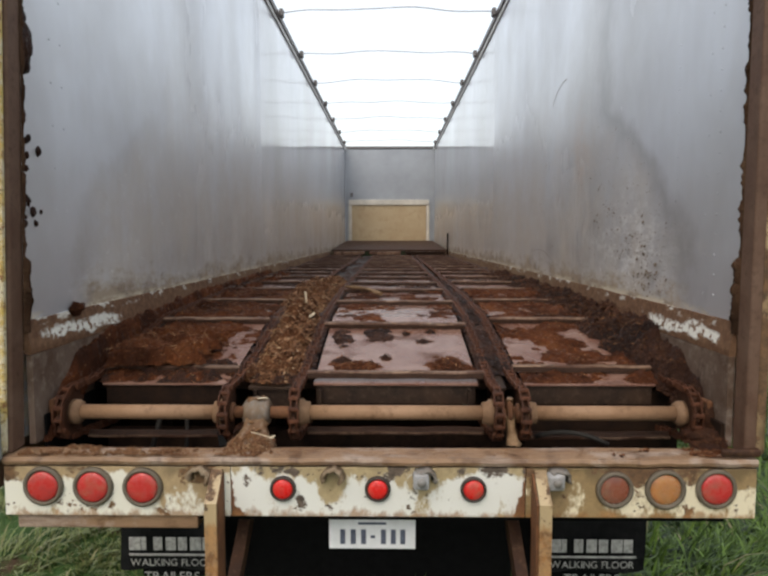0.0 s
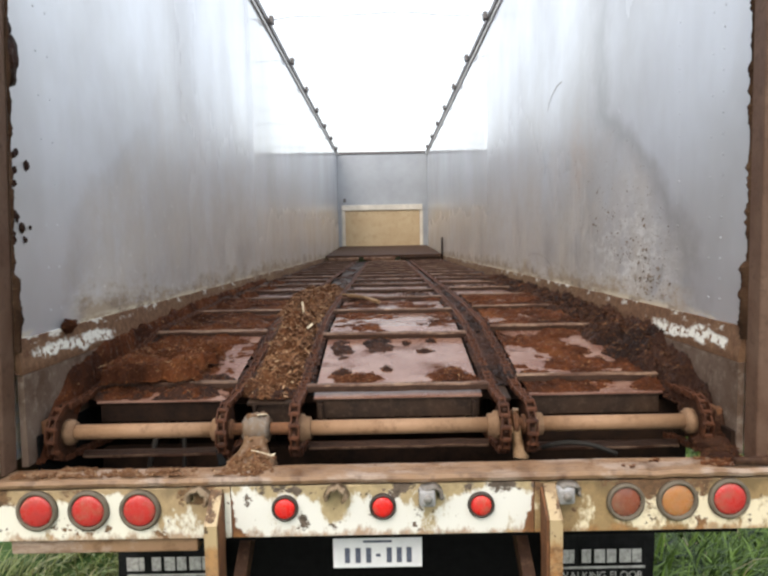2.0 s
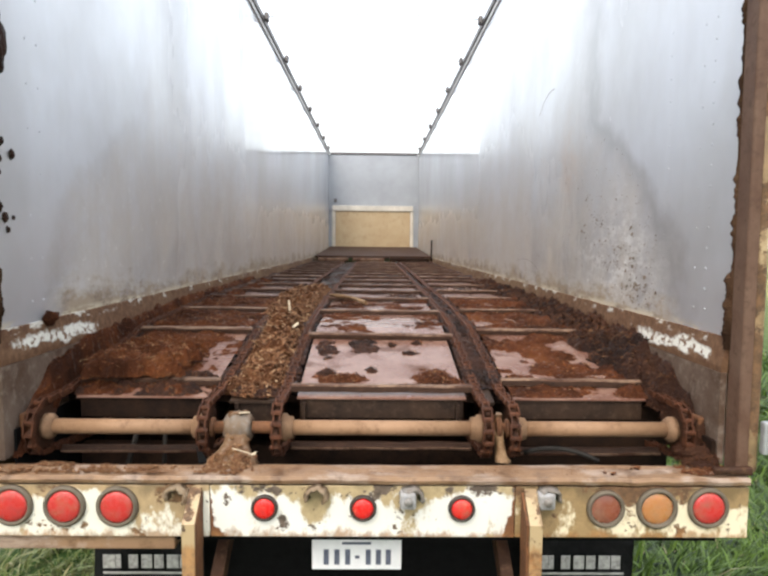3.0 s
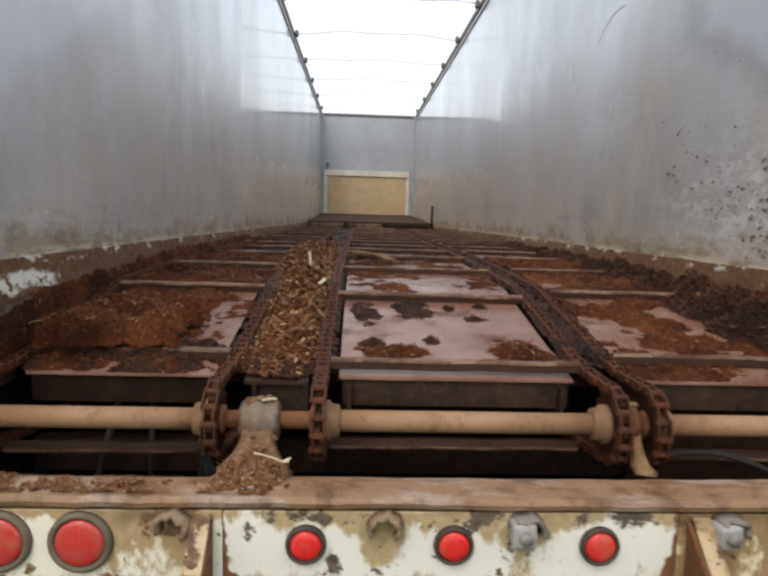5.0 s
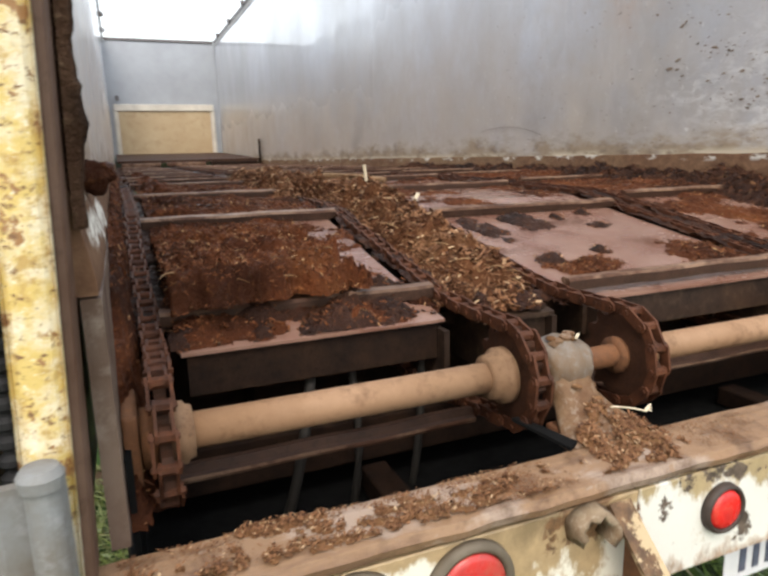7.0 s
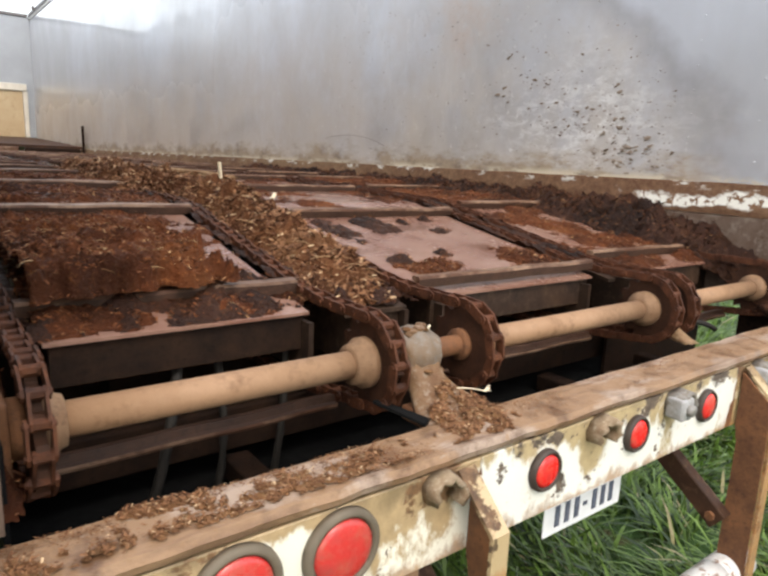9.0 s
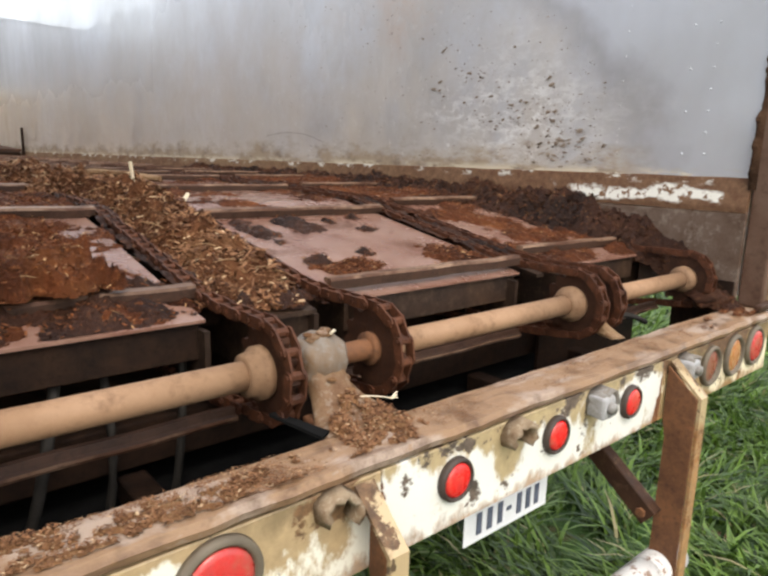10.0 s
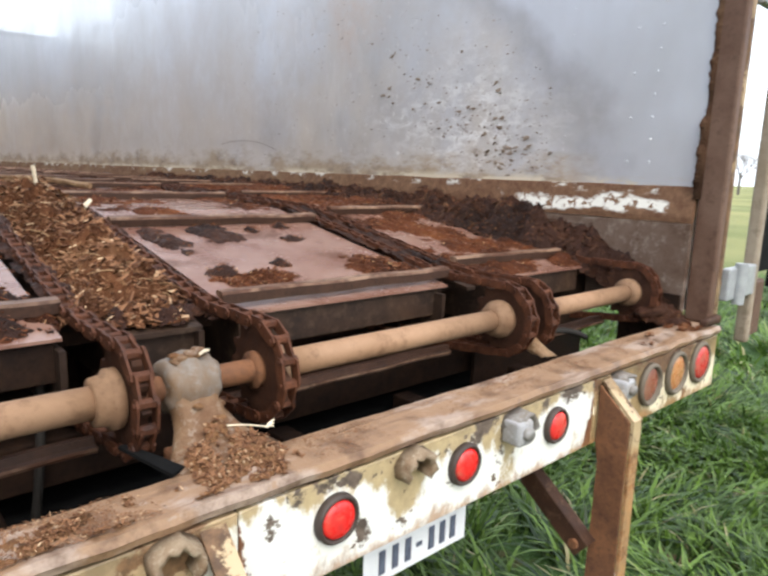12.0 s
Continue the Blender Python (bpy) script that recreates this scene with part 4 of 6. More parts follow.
for k in range(8):
    x0 = -0.62 + 0.155 * k
    bm = bmesh.new(); cyl(bm, (x0, -0.035, 0.505), (x0 + 0.1548, -0.035, 0.505), 0.05, 24)
    part("tape_band", at_local(bm, guard), REFLECT_W if k in (2, 3, 6, 7) else REFLECT_R, guard, "", True)

# licence plate with its characters reduced to bars
lp = thing("licence_plate", "white licence plate with dark characters below the sill", "plate", at=(-0.022, 0.093, 0.843))
bm = bmesh.new(); box(bm, -0.154, 0.154, -0.001, 0.001, -0.058, 0.06, bevel=0.0009, seg=1); plate_sheet = part("sheet", bm, PLATEWHITE, lp)
for k, x in enumerate((-0.105, -0.068, -0.031, 0.04, 0.075, 0.109)):
    bm = bmesh.new(); box(bm, x - 0.009, x + 0.009, -0.0035, -0.0014, -0.04, 0.014, bevel=0.0008, seg=1); part("character_bar", bm, INK, plate_sheet)
bm = bmesh.new(); box(bm, -0.006, 0.01, -0.0035, -0.0014, -0.018, -0.008); part("dash_bar", bm, INK, plate_sheet)
bm = bmesh.new(); box(bm, -0.05, 0.05, -0.0035, -0.0014, 0.032, 0.04); part("legend_bar", bm, INK, plate_sheet)
bm = bmesh.new(); box(bm, -0.12, 0.12, 0.0015, 0.012, 0.03, 0.10); part("bracket", bm, RUST_DARK, lp)


def letters(text, size, loc, parent, mat):
    """Raised lettering, one object for each letter."""
    shapes, x = [], 0.0
    for ch in text:
        if ch == " ":
            x += 0.35 * size
            continue
        cu = bpy.data.curves.new("letter", "FONT")
        cu.body, cu.size, cu.extrude = ch, size, 0.0006
        ob = new("letter", cu)
        bpy.context.view_layer.update()
        me = bpy.data.meshes.new_from_object(ob.evaluated_get(bpy.context.evaluated_depsgraph_get()))
        bpy.data.objects.remove(ob)
        me.materials.clear()
        me.materials.append(mat)
        lo, hi = min(v.co.x for v in me.vertices), max(v.co.x for v in me.vertices)
        shapes.append((me, x - lo))
        x += hi - lo + 0.09 * size
    for me, at in shapes:
        o = new("letter", me)
        o.parent, o.location, o.rotation_euler = parent, (loc[0] + at - x / 2, loc[1], loc[2]), (radians(90), 0, 0)
        tagged(o, "worn white letter")


def mud_flap(x):
    t = thing("mud_flap", "black rubber mud flap with worn white print", "mud flap", "mud flaps", at=(x * 1.06, 0.85, 0.858))
    t.scale = (1.09, 1.0, 1.09)
    bm = bmesh.new()
    rows = []
    for j in range(9):
        z = -0.52 * j / 8
        rows.append([bm.verts.new((-0.235 + 0.47 * i / 10, 0.02 * math.sin(i * 0.9 + j * 0.5) * j / 8, z)) for i in range(11)])
    for p, q in zip(rows, rows[1:]):
        for i in range(10):
            bm.faces.new((p[i], p[i + 1], q[i + 1], q[i]))
    g = bmesh.ops.solidify(bm, geom=bm.faces[:], thickness=0.008)
    sheet = part("sheet", bm, BLACK, t)
    for i, w in enumerate((0.052, 0.022, 0.04, 0.046, 0.04, 0.05, 0.04)):
        x0 = -0.19 + i * 0.054
        bm = bmesh.new(); box(bm, x0, x0 + w, -0.0245, -0.0215, -0.425, -0.365, bevel=0.001, seg=1)
        part("brand_bar", bm, FLAPWHITE, sheet, "worn white brand shape")
    bm = bmesh.new(); box(bm, -0.19, 0.19, -0.0245, -0.0215, -0.45, -0.44)
    part("underline_bar", bm, FLAPWHITE, sheet, "worn white underline")
    letters("WALKING FLOOR", 0.045, (0, -0.024, -0.495), sheet, FLAPWHITE)
    letters("TRAILERS", 0.058, (0, -0.024, -0.563), sheet, FLAPWHITE)
    return t
mud_flap(-0.95)
mud_flap(0.95)


# ---- tail shaft ----
shaft = thing("tail_shaft", "tan dust-coated conveyor shaft with rusty sprockets", "shaft", at=(0, SHAFT_Y, SHAFT_Z))
bm = bmesh.new(); cyl(bm, (-1.235, 0, 0), (1.235, 0, 0), 0.0225, 24); part("axle", bm, RUST, shaft, "", True)
for x0, x1 in ((c[0] + 0.03, c[1] - 0.05), (c[2] + 0.05, c[3] - 0.05), (c[4] + 0.05, c[5] - 0.03)):
    bm = bmesh.new(); cyl(bm, (x0, 0, 0), (x1, 0, 0), 0.0275, 32); part("tube", bm, SHAFT, shaft, "tan dusty tube", True)
SPR = 0.092
for x in c:
    bm = bmesh.new()
    pts = []
    nt = 14
    for k in range(nt * 6):
        a = 2 * math.pi * k / (nt * 6)
        r = SPR - 0.006 + 0.011 * max(-0.6, math.cos(nt * a))
        pts.append((-0.008, r * math.cos(a), r * math.sin(a)))
    prism(bm, pts, (0.016, 0, 0))
    bmesh.ops.translate(bm, vec=(x, 0, 0), verts=bm.verts[:])
    part("sprocket", bm, SPROCKET, shaft, "rusty toothed sprocket")
    for s in (-1, 1):
        bm = bmesh.new()
        if x * s > 1:
            lathe(bm, [(s * 0.009, 0.045), (s * 0.030, 0.045), (s * 0.032, 0.020)], (x, 0, 0), "x", 24)
        elif (x, s) in ((c[1], 1), (c[2], -1), (c[3], 1), (c[4], -1)):
            lathe(bm, [(s * 0.009, 0.036), (s * 0.020, 0.036), (s * 0.023, 0.020)], (x, 0, 0), "x", 24)
        elif abs(x) > 1:
            lathe(bm, [(s * 0.009, 0.047), (s * 0.030, 0.047), (s * 0.034, 0.041), (s * 0.042, 0.039), (s * 0.044, 0.024)], (x, 0, 0), "x", 24)
        else:
            lathe(bm, [(s * 0.009, 0.046), (s * 0.012, 0.051), (s * 0.028, 0.051), (s * 0.032, 0.043), (s * 0.052, 0.040), (s * 0.054, 0.024)], (x, 0, 0), "x", 28)
        part("hub", bm, RUST if x * s > 1 or (x, s) in ((c[1], 1), (c[2], -1), (c[3], 1), (c[4], -1)) else HUB, shaft, "", True)


def pillow_block(x, wide, label):
    t = thing("pillow_block", label, "bearing", "shaft bearings", at=(x, SHAFT_Y, SHAFT_Z))
    bm = bmesh.new()
    lathe(bm, [(-wide / 2, 0.030), (-wide / 2 + 0.003, 0.042), (-wide * 0.36, 0.049), (-wide * 0.3, 0.046), (-wide * 0.18, 0.054), (0, 0.058), (wide * 0.18, 0.054), (wide * 0.3, 0.046), (wide * 0.36, 0.049), (wide / 2 - 0.003, 0.042), (wide / 2, 0.030)], (0, 0, 0), "x", 36)
    for v in bm.verts:
        v.co += v.co.normalized() * (0.006 * noise.noise(v.co * 45) + 0.0025 * noise.noise(v.co * 120))
    housing = part("housing", bm, MUDGREY if wide > 0.05 else RUST, t, "mud-smeared grey bearing housing", True)
    bm = bmesh.new()
    rings = []
    tail = 1.0 if wide > 0.05 else 0.72
    for z, yo, rx, ry in ((0.0, 0.0, 0.46, 0.044), (-0.02, -0.016, 0.44, 0.044), (-0.040, -0.040, 0.44, 0.038), (-0.058, -0.070, 0.54, 0.034), (-0.074, -0.108, 0.74, 0.034), (-0.084, -0.140, 0.98, 0.038)):
        ring = []
        for i in range(24):
            a = 2 * math.pi * i / 24
            ca, sa = math.cos(a), math.sin(a)
            p = Vector((max(wide * rx, 0.017) * math.copysign(abs(ca) ** 0.7, ca), yo * tail + ry * math.copysign(abs(sa) ** 0.8, sa), z))
            ring.append(bm.verts.new(p + Vector((1, 1, 0.5)) * 0.005 * noise.noise(p * 40) + Vector((1, 1, 1)) * 0.004 * noise.noise(p * 95)))
        rings.append(ring)
    for p, q in zip(rings, rings[1:]):
        for i in range(24):
            bm.faces.new((p[i], p[(i + 1) % 24], q[(i + 1) % 24], q[i]))
    bm.faces.new(rings[0]); bm.faces.new(rings[-1])
    foot = part("foot", bm, FOOT if wide > 0.05 else RUST_TAN, t, "muddy foot plate reaching to the sill", True)
    bm = bmesh.new(); cyl(bm, (0, -0.012, 0.040), (0, -0.016, 0.060), 0.012, 6); part("grease_cap", bm, FOOT, housing)
    if wide > 0.05:
        for u, v, w, size in ((-0.020, -0.014, 0.050, 0.017), (0.020, 0.006, 0.052, 0.015), (0.030, -0.040, -0.034, 0.019)):
            bm = bmesh.new(); bmesh.ops.create_icosphere(bm, subdivisions=3, radius=size)
            for q in bm.verts:
                q.co *= 1 + 0.55 * noise.fractal(q.co * 38 + Vector((u * 90, v * 70, 0)), 0.6, 2, 4)
                q.co = Vector((u + q.co.x, v + 0.7 * q.co.y, w + 0.45 * q.co.z))
            part("mud_cake", bm, FOOT, housing, "dried tan mud", True)
    return t
pillow_block(-0.460, 0.10, "mud-smeared grey pillow block on the shaft")
pillow_block(0.488, 0.026, "narrow rusty pillow block caked with mud")
for s in (-1, 1):
    bm = bmesh.new(); box(bm, *sorted((s * 1.20, s * 1.2215)), SHAFT_Y - 0.06, SHAFT_Y + 0.06, SHAFT_Z - 0.07, SHAFT_Z + 0.06, bevel=0.006)
    tagged(finish(bm, "flange_bearing", RUST, None, "rusty flange bearing on the skirt", False), "", "bearing", "shaft bearings")

# shelf under the left pillow block, covered with mulch
bm = bmesh.new(); box(bm, -0.53, -0.38, 0.10, 0.2, 1.125, 1.155, bevel=0.006)
tagged(finish(bm, "bearing_shelf", RUST, None, "rusty shelf carrying the pillow block"), "", "bracket")
bm = bmesh.new(); prism(bm, [(-0.60, 0.20, 1.17), (-0.585, 0.20, 1.17), (-0.535, 0.105, 1.154), (-0.56, 0.09, 1.154)], (0, 0, 0.006))
tagged(finish(bm, "black_strap", BLACKPAINT, None, "black steel strap beside the pillow block"), "", "strap")


# ---- slat conveyors: chains of links with cross slats ----
PITCH = 0.042
def chain_path():
    """Points of a chain's centre line from the front, over the deck, round the sprocket and back beneath."""
    pts = [(y, deck(y) + 0.006) for y in np.arange(11.0, 0.55, -0.01)]
    pts += [(0.42, 1.325)]
    pts += [(SHAFT_Y - SPR * math.sin(a), SHAFT_Z + SPR * math.cos(a)) for a in np.linspace(0, math.pi, 40)]
    pts += [(0.6, 1.10), (1.3, 1.12)]
    return [Vector((0, y, z)) for y, z in pts]


def along(pts, step, offset=0.0):
    """Places and slopes at even steps along a path."""
    out, need, done = [], offset, 0.0
    for a, b in zip(pts, pts[1:]):
        L = (b - a).length
        while need <= done + L:
            out.append((a.lerp(b, (need - done) / L), (b - a).normalized()))
            need += step
        done += L
    return out


def link_mesh(inner):
    bm = bmesh.new()
    w, h, L = (0.0088, 0.0105, PITCH * 0.5 + 0.009) if inner else (0.0138, 0.0112, PITCH * 0.5 + 0.0095)
    for s in (-1, 1):
        prism(bm, [(s * w, -L, -h * 0.45), (s * w, -L, h * 0.45), (s * w, -L * 0.7, h), (s * w, L * 0.7, h), (s * w, L, h * 0.45), (s * w, L, -h * 0.45), (s * w, L * 0.7, -h), (s * w, -L * 0.7, -h)], (s * 0.0045, 0, 0))
    if inner:
        for y in (-PITCH / 2, PITCH / 2):
            cyl(bm, (-w, y, 0), (w, y, 0), 0.0092, 7)
    else:
        for y in (-PITCH / 2, PITCH / 2):
            cyl(bm, (-w - 0.0070, y, 0), (w + 0.0070, y, 0), 0.005, 6)
    bmesh.ops.recalc_face_normals(bm, faces=bm.faces[:])
    me = bpy.data.meshes.new("link")
    bm.to_mesh(me)
    bm.free()
    me.materials.append(CHAIN)
    return me
LINKS = [link_mesh(True), link_mesh(False)]


def orient(p, d, x):
    side = Vector((-1, 0, 0))
    return Matrix.Translation((x, p.y, p.z)) @ Matrix((side, d, side.cross(d).normalized())).transposed().to_4x4()


def conveyor(xa, xb, phase, label):
    t = thing("slat_conveyor", label, "conveyor", "slat conveyors", at=(0, 0, 0))
    path = chain_path()
    for i, x in enumerate((xa, xb)):
        for k, (p, d) in enumerate(along(path, PITCH, 0.013 + 0.02 * i)):
            o = new("link", LINKS[k % 2])
            wob = 0.003 * math.sin(k * 0.23 + x * 5) + random.uniform(-0.001, 0.001)
            o.parent = t
            o.matrix_local = orient(p, d, x + wob) @ pose(0, 0, 0, 0, 0, random.uniform(-1.5, 1.5))
    # angle-bar slats riding on the plates
    bm = bmesh.new()
    half = (xb - xa) / 2 - 0.02
    n = 14
    rows = []
    for i in range(n + 1):
        x = -half + 2 * half * i / n
        e = 0.003 * noise.noise(Vector((x * 6, phase, 0)))
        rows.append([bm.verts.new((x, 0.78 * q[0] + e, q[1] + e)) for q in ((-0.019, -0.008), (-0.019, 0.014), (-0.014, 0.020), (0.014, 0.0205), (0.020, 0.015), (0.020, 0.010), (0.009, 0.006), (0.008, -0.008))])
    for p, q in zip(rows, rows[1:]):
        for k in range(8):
            # front and under faces take the darker steel, painted as if in shade
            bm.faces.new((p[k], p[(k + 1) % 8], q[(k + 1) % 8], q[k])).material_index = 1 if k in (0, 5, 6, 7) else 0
    bm.faces.new(rows[0]); bm.faces.new(rows[-1])
    bmesh.ops.recalc_face_normals(bm, faces=bm.faces[:])
    me = bpy.data.meshes.new("slat")
    bm.to_mesh(me)
    bm.free()
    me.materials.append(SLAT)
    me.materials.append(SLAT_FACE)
    total = along(path, 0.01)
    start = min(range(len(total)), key=lambda q: abs(total[q][0].y - phase) + (9 if total[q][0].z < 1.3 else 0))
    for q in list(range(start, 0, -67)) + list(range(start + 67, len(total), 67)):
        p, d = total[q]
        if p.z < 1.2 and p.y > 0.6:
            continue
        o = new("slat", me)
        o.parent = t
        up = orient(p, d, (xa + xb) / 2)
        o.matrix_local = up @ pose(0, 0, 0.004, random.uniform(-3, 3), 0, 180 + random.uniform(-1.2, 1.2))
    return t
conveyor(c[0], c[1], 0.53, "rusty chain conveyor with mulch-covered steel slats")
conveyor(c[2], c[3], 0.45, "rusty chain conveyor with worn steel slats on wet plate")
conveyor(c[4], c[5], 0.54, "rusty chain conveyor with muddy steel slats")


# ---- mulch and muck ----
def mound(name, x0, x1, y0, y1, height, mat, label, step=0.012, flakes=0, chip=CHIPS, size=0.0047, base=None):
    """A heap as a height field over the deck, cut away where it is thin, with loose flakes on top."""
    nx, ny = max(2, int((x1 - x0) / step)), max(2, int((y1 - y0) / step))
    xs, ys = np.linspace(x0, x1, nx + 1), np.linspace(y0, y1, ny + 1)
    H = np.array([[height(x, y) for y in ys] for x in xs])
    idx, verts, faces = {}, [], []
    ground = deck if base is None else base
    def vert(i, j):
        if (i, j) not in idx:
            idx[i, j] = len(verts)
            verts.append((xs[i] + random.uniform(-0.3, 0.3) * step, ys[j] + random.uniform(-0.3, 0.3) * step, ground(ys[j]) + max(H[i, j], -0.006) + random.uniform(-0.3, 0.3) * min(step, max(0.0, 0.5 * H[i, j]))))
        return idx[i, j]
    cells = []
    for i in range(nx):
        for j in range(ny):
            if max(H[i, j], H[i + 1, j], H[i, j + 1], H[i + 1, j + 1]) > 0.002:
                faces.append((vert(i, j), vert(i + 1, j), vert(i + 1, j + 1), vert(i, j + 1)))
                cells.append((i, j))
    if not faces:
        return None
    ob = mesh_object(name, verts, faces, mat, None, label, True)
    tagged(ob, "", "mulch", "", "stuff")
    if flakes:
        fv, ff = [], []
        for _ in range(flakes):
            i, j = random.choice(cells)
            p = Vector((xs[i] + random.uniform(0, step), ys[j] + random.uniform(0, step), ground(ys[j]) + max(H[i, j], 0) + random.uniform(0.0, 0.006)))
            L, w = size * random.uniform(0.4, 1.3), size * random.uniform(0.2, 0.55)
            if random.random() < 0.13:
                L, w = 2.3 * L, 0.6 * w
            m = Matrix.Translation(p) @ Euler((random.uniform(-0.7, 0.7), random.uniform(-0.7, 0.7), random.uniform(0, 6.3))).to_matrix().to_4x4()
            k = len(fv)
            th = w * 0.35
            fv += [m @ Vector(q) for q in ((-L, -w, 0), (L, -w * 0.5, 0), (L * 0.8, w, 0), (-L * 0.9, w * 0.7, 0), (-L * 0.5, 0, th), (L * 0.5, w * 0.2, th))]
            ff += [(k, k + 1, k + 5, k + 4), (k + 1, k + 2, k + 5), (k + 2, k + 3, k + 4, k + 5), (k + 3, k, k + 4)]
        f = mesh_object("loose_flakes", fv, ff, chip, ob, "loose shredded bark and wood flakes")
        tagged(f, "", "", "", "stuff")
    return ob


def fbm(x, y, s, seed=0.0):
    return noise.fractal(Vector((x * s, y * s, seed)), 0.6, 2.1, 5)


def bell(v, a, b, soft):
    """1 between a and b, falling off to 0 over soft."""
    return max(0.0, min(1.0, (v - a) / soft, (b - v) / soft))


# ridge of light mulch between the two left chains
def ridge(x, y):
    """Lumpy back of the heap, spilling over the left chain farther in."""
    left = -0.545 - 0.10 * bell(y, 1.35, 3.4, 0.5) + 0.02 * fbm(y, 0, 6, 9)
    right = -0.335 + 0.015 * fbm(y, 5, 6, 9)
    back = 0.028 + 0.038 * math.exp(-((y - 1.2) / 0.5) ** 2) + 0.020 * bell(y, 1.6, 3.3, 0.4)
    lump = 0.045 * fbm(x, y, 6, 3) + 0.040 * max(0, fbm(x, y, 12, 7)) ** 1.3 + 0.005 * fbm(x, y, 30, 4)
    return bell(x, left, right, 0.06) * bell(y, 0.40 + 0.03 * fbm(x, 0, 12, 5), 3.6, 0.14) * (back + lump) - 0.004


mound("mulch_ridge", -0.66, -0.29, 0.41, 3.6, ridge, MULCH_LIGHT, "heap of shredded orange-brown mulch between two chains", 0.008, 13000, CHIPS_LIGHT, 0.0105)
mound("muck_edge", -0.53, -0.32, 0.40, 0.56, lambda x, y: 0.030 * (fbm(x, y, 16, 71) + 0.1) * bell(y, 0.395, 0.56, 0.03) - 0.001, MULCH_DARK, "dark wet lumps at the front of the mulch", 0.007, 120, CHIPS_DARK)
# thin litter on the left plates
mound("mulch_litter", c[0] + 0.04, c[1] - 0.035, 0.43, 2.6, lambda x, y: (0.016 * (1.3 * fbm(x, y, 4, 8) + 0.30 + 1.0 * max(0, -0.75 - x) + 0.4 * max(0, y - 1.2) - 1.5 * max(0, x + 0.80) * (1 if y < 0.9 else 0.6)) + 0.006 * fbm(x, y, 22, 4)) * bell(y, 0.425, 2.6, 0.05) - 0.001,
      MULCH, "wet brown mulch litter on the deck plate", 0.012, 9000)
# a slab of packed mulch lying tilted on a slat, its broken front edge standing clear of the plate
def slab_bed(y):
    return deck(y) + float(np.interp(y, (0.46, 0.62, 0.95), (0.050, 0.042, -0.004)))


def slab(x, y):
    edge = min(-0.765 + 0.06 * fbm(y, 1, 11, 2) - x, y - 0.485 - 0.16 * max(0, x + 0.95) - 0.035 * fbm(x, 2, 13, 1), (1.04 - y) * 0.35)
    top = float(np.interp(y, (0.48, 0.62, 1.06), (0.046, 0.050, 0.034))) + 0.032 * fbm(x, y, 8, 5) + 0.014 * fbm(x, y, 21, 6)
    return max(-0.01, min(1.0, edge / 0.010)) * max(0.016, top) - 0.001


mound("mulch_slab", -1.13, -0.68, 0.44, 1.04, slab, MULCH, "thick slab of packed brown mulch with a broken edge", 0.006, 6500, base=slab_bed)
mound("front_muck", c[0] + 0.03, -0.62, 0.425, 0.64, lambda x, y: bell(y, 0.42, 0.66, 0.03) * (0.012 + 0.030 * (1.2 * fbm(x, y, 6, 91) - 1.6 * max(0, x + 0.82)) + 0.006 * fbm(x, y, 25, 92)) - 0.002,
      MULCH_DARK, "dark wet muck over the edge of the plate", 0.008, 900, CHIPS, 0.005)
mound("mulch_patch", -0.62, -0.47, 0.44, 0.60, lambda x, y: 0.05 * (1 - math.hypot((x + 0.545) / 0.055, (y - 0.52) / 0.05) + 0.5 * fbm(x, y, 14, 97)) - 0.001, MULCH_LIGHT, "clump of mulch spilled over the chain", 0.007, 260, CHIPS_LIGHT, 0.006)
mound("gap_muck", c[3] + 0.028, c[4] - 0.028, 0.46, 4.0, lambda x, y: 0.004 + 0.014 * fbm(x, y, 9, 95), MULCH_DARK, "dark muck between two chains", 0.010, 400, CHIPS_DARK, 0.005)
# patches on the middle plate
for px, py, rx, ry, hh, seed in ((0.30, 0.60, 0.13, 0.10, 0.016, 1), (-0.10, 0.60, 0.10, 0.05, 0.018, 2), (-0.02, 1.02, 0.06, 0.10, 0.02, 3), (0.12, 1.03, 0.03, 0.03, 0.02, 4), (0.20, 0.92, 0.04, 0.03, 0.016, 5), (0.02, 0.70, 0.03, 0.03, 0.014, 6), (-0.16, 0.66, 0.04, 0.04, 0.016, 7), (-0.19, 0.95, 0.05, 0.12, 0.016, 8), (0.24, 1.05, 0.025, 0.02, 0.02, 9)):
    mound("mulch_patch", px - 1.5 * rx, px + 1.5 * rx, max(0.43, py - 1.5 * ry), py + 1.5 * ry,
          lambda x, y: hh * (1 - math.hypot((x - px) / rx, (y - py) / ry) + 0.7 * fbm(x, y, 11, seed)) - 0.001, MULCH if rx > 0.07 else MULCH_DARK,
          "small patch of wet mulch on the plate", 0.008, 700 if rx > 0.07 else 60)
mound("mulch_litter", c[2] + 0.04, c[3] - 0.03, 1.2, 2.7, lambda x, y: 0.016 * (fbm(x, y, 4.5, 61) - 0.02 + 0.25 * (y - 1.55)) - 0.001, MULCH, "dark wet litter on the middle plates", 0.014, 2500, CHIPS)
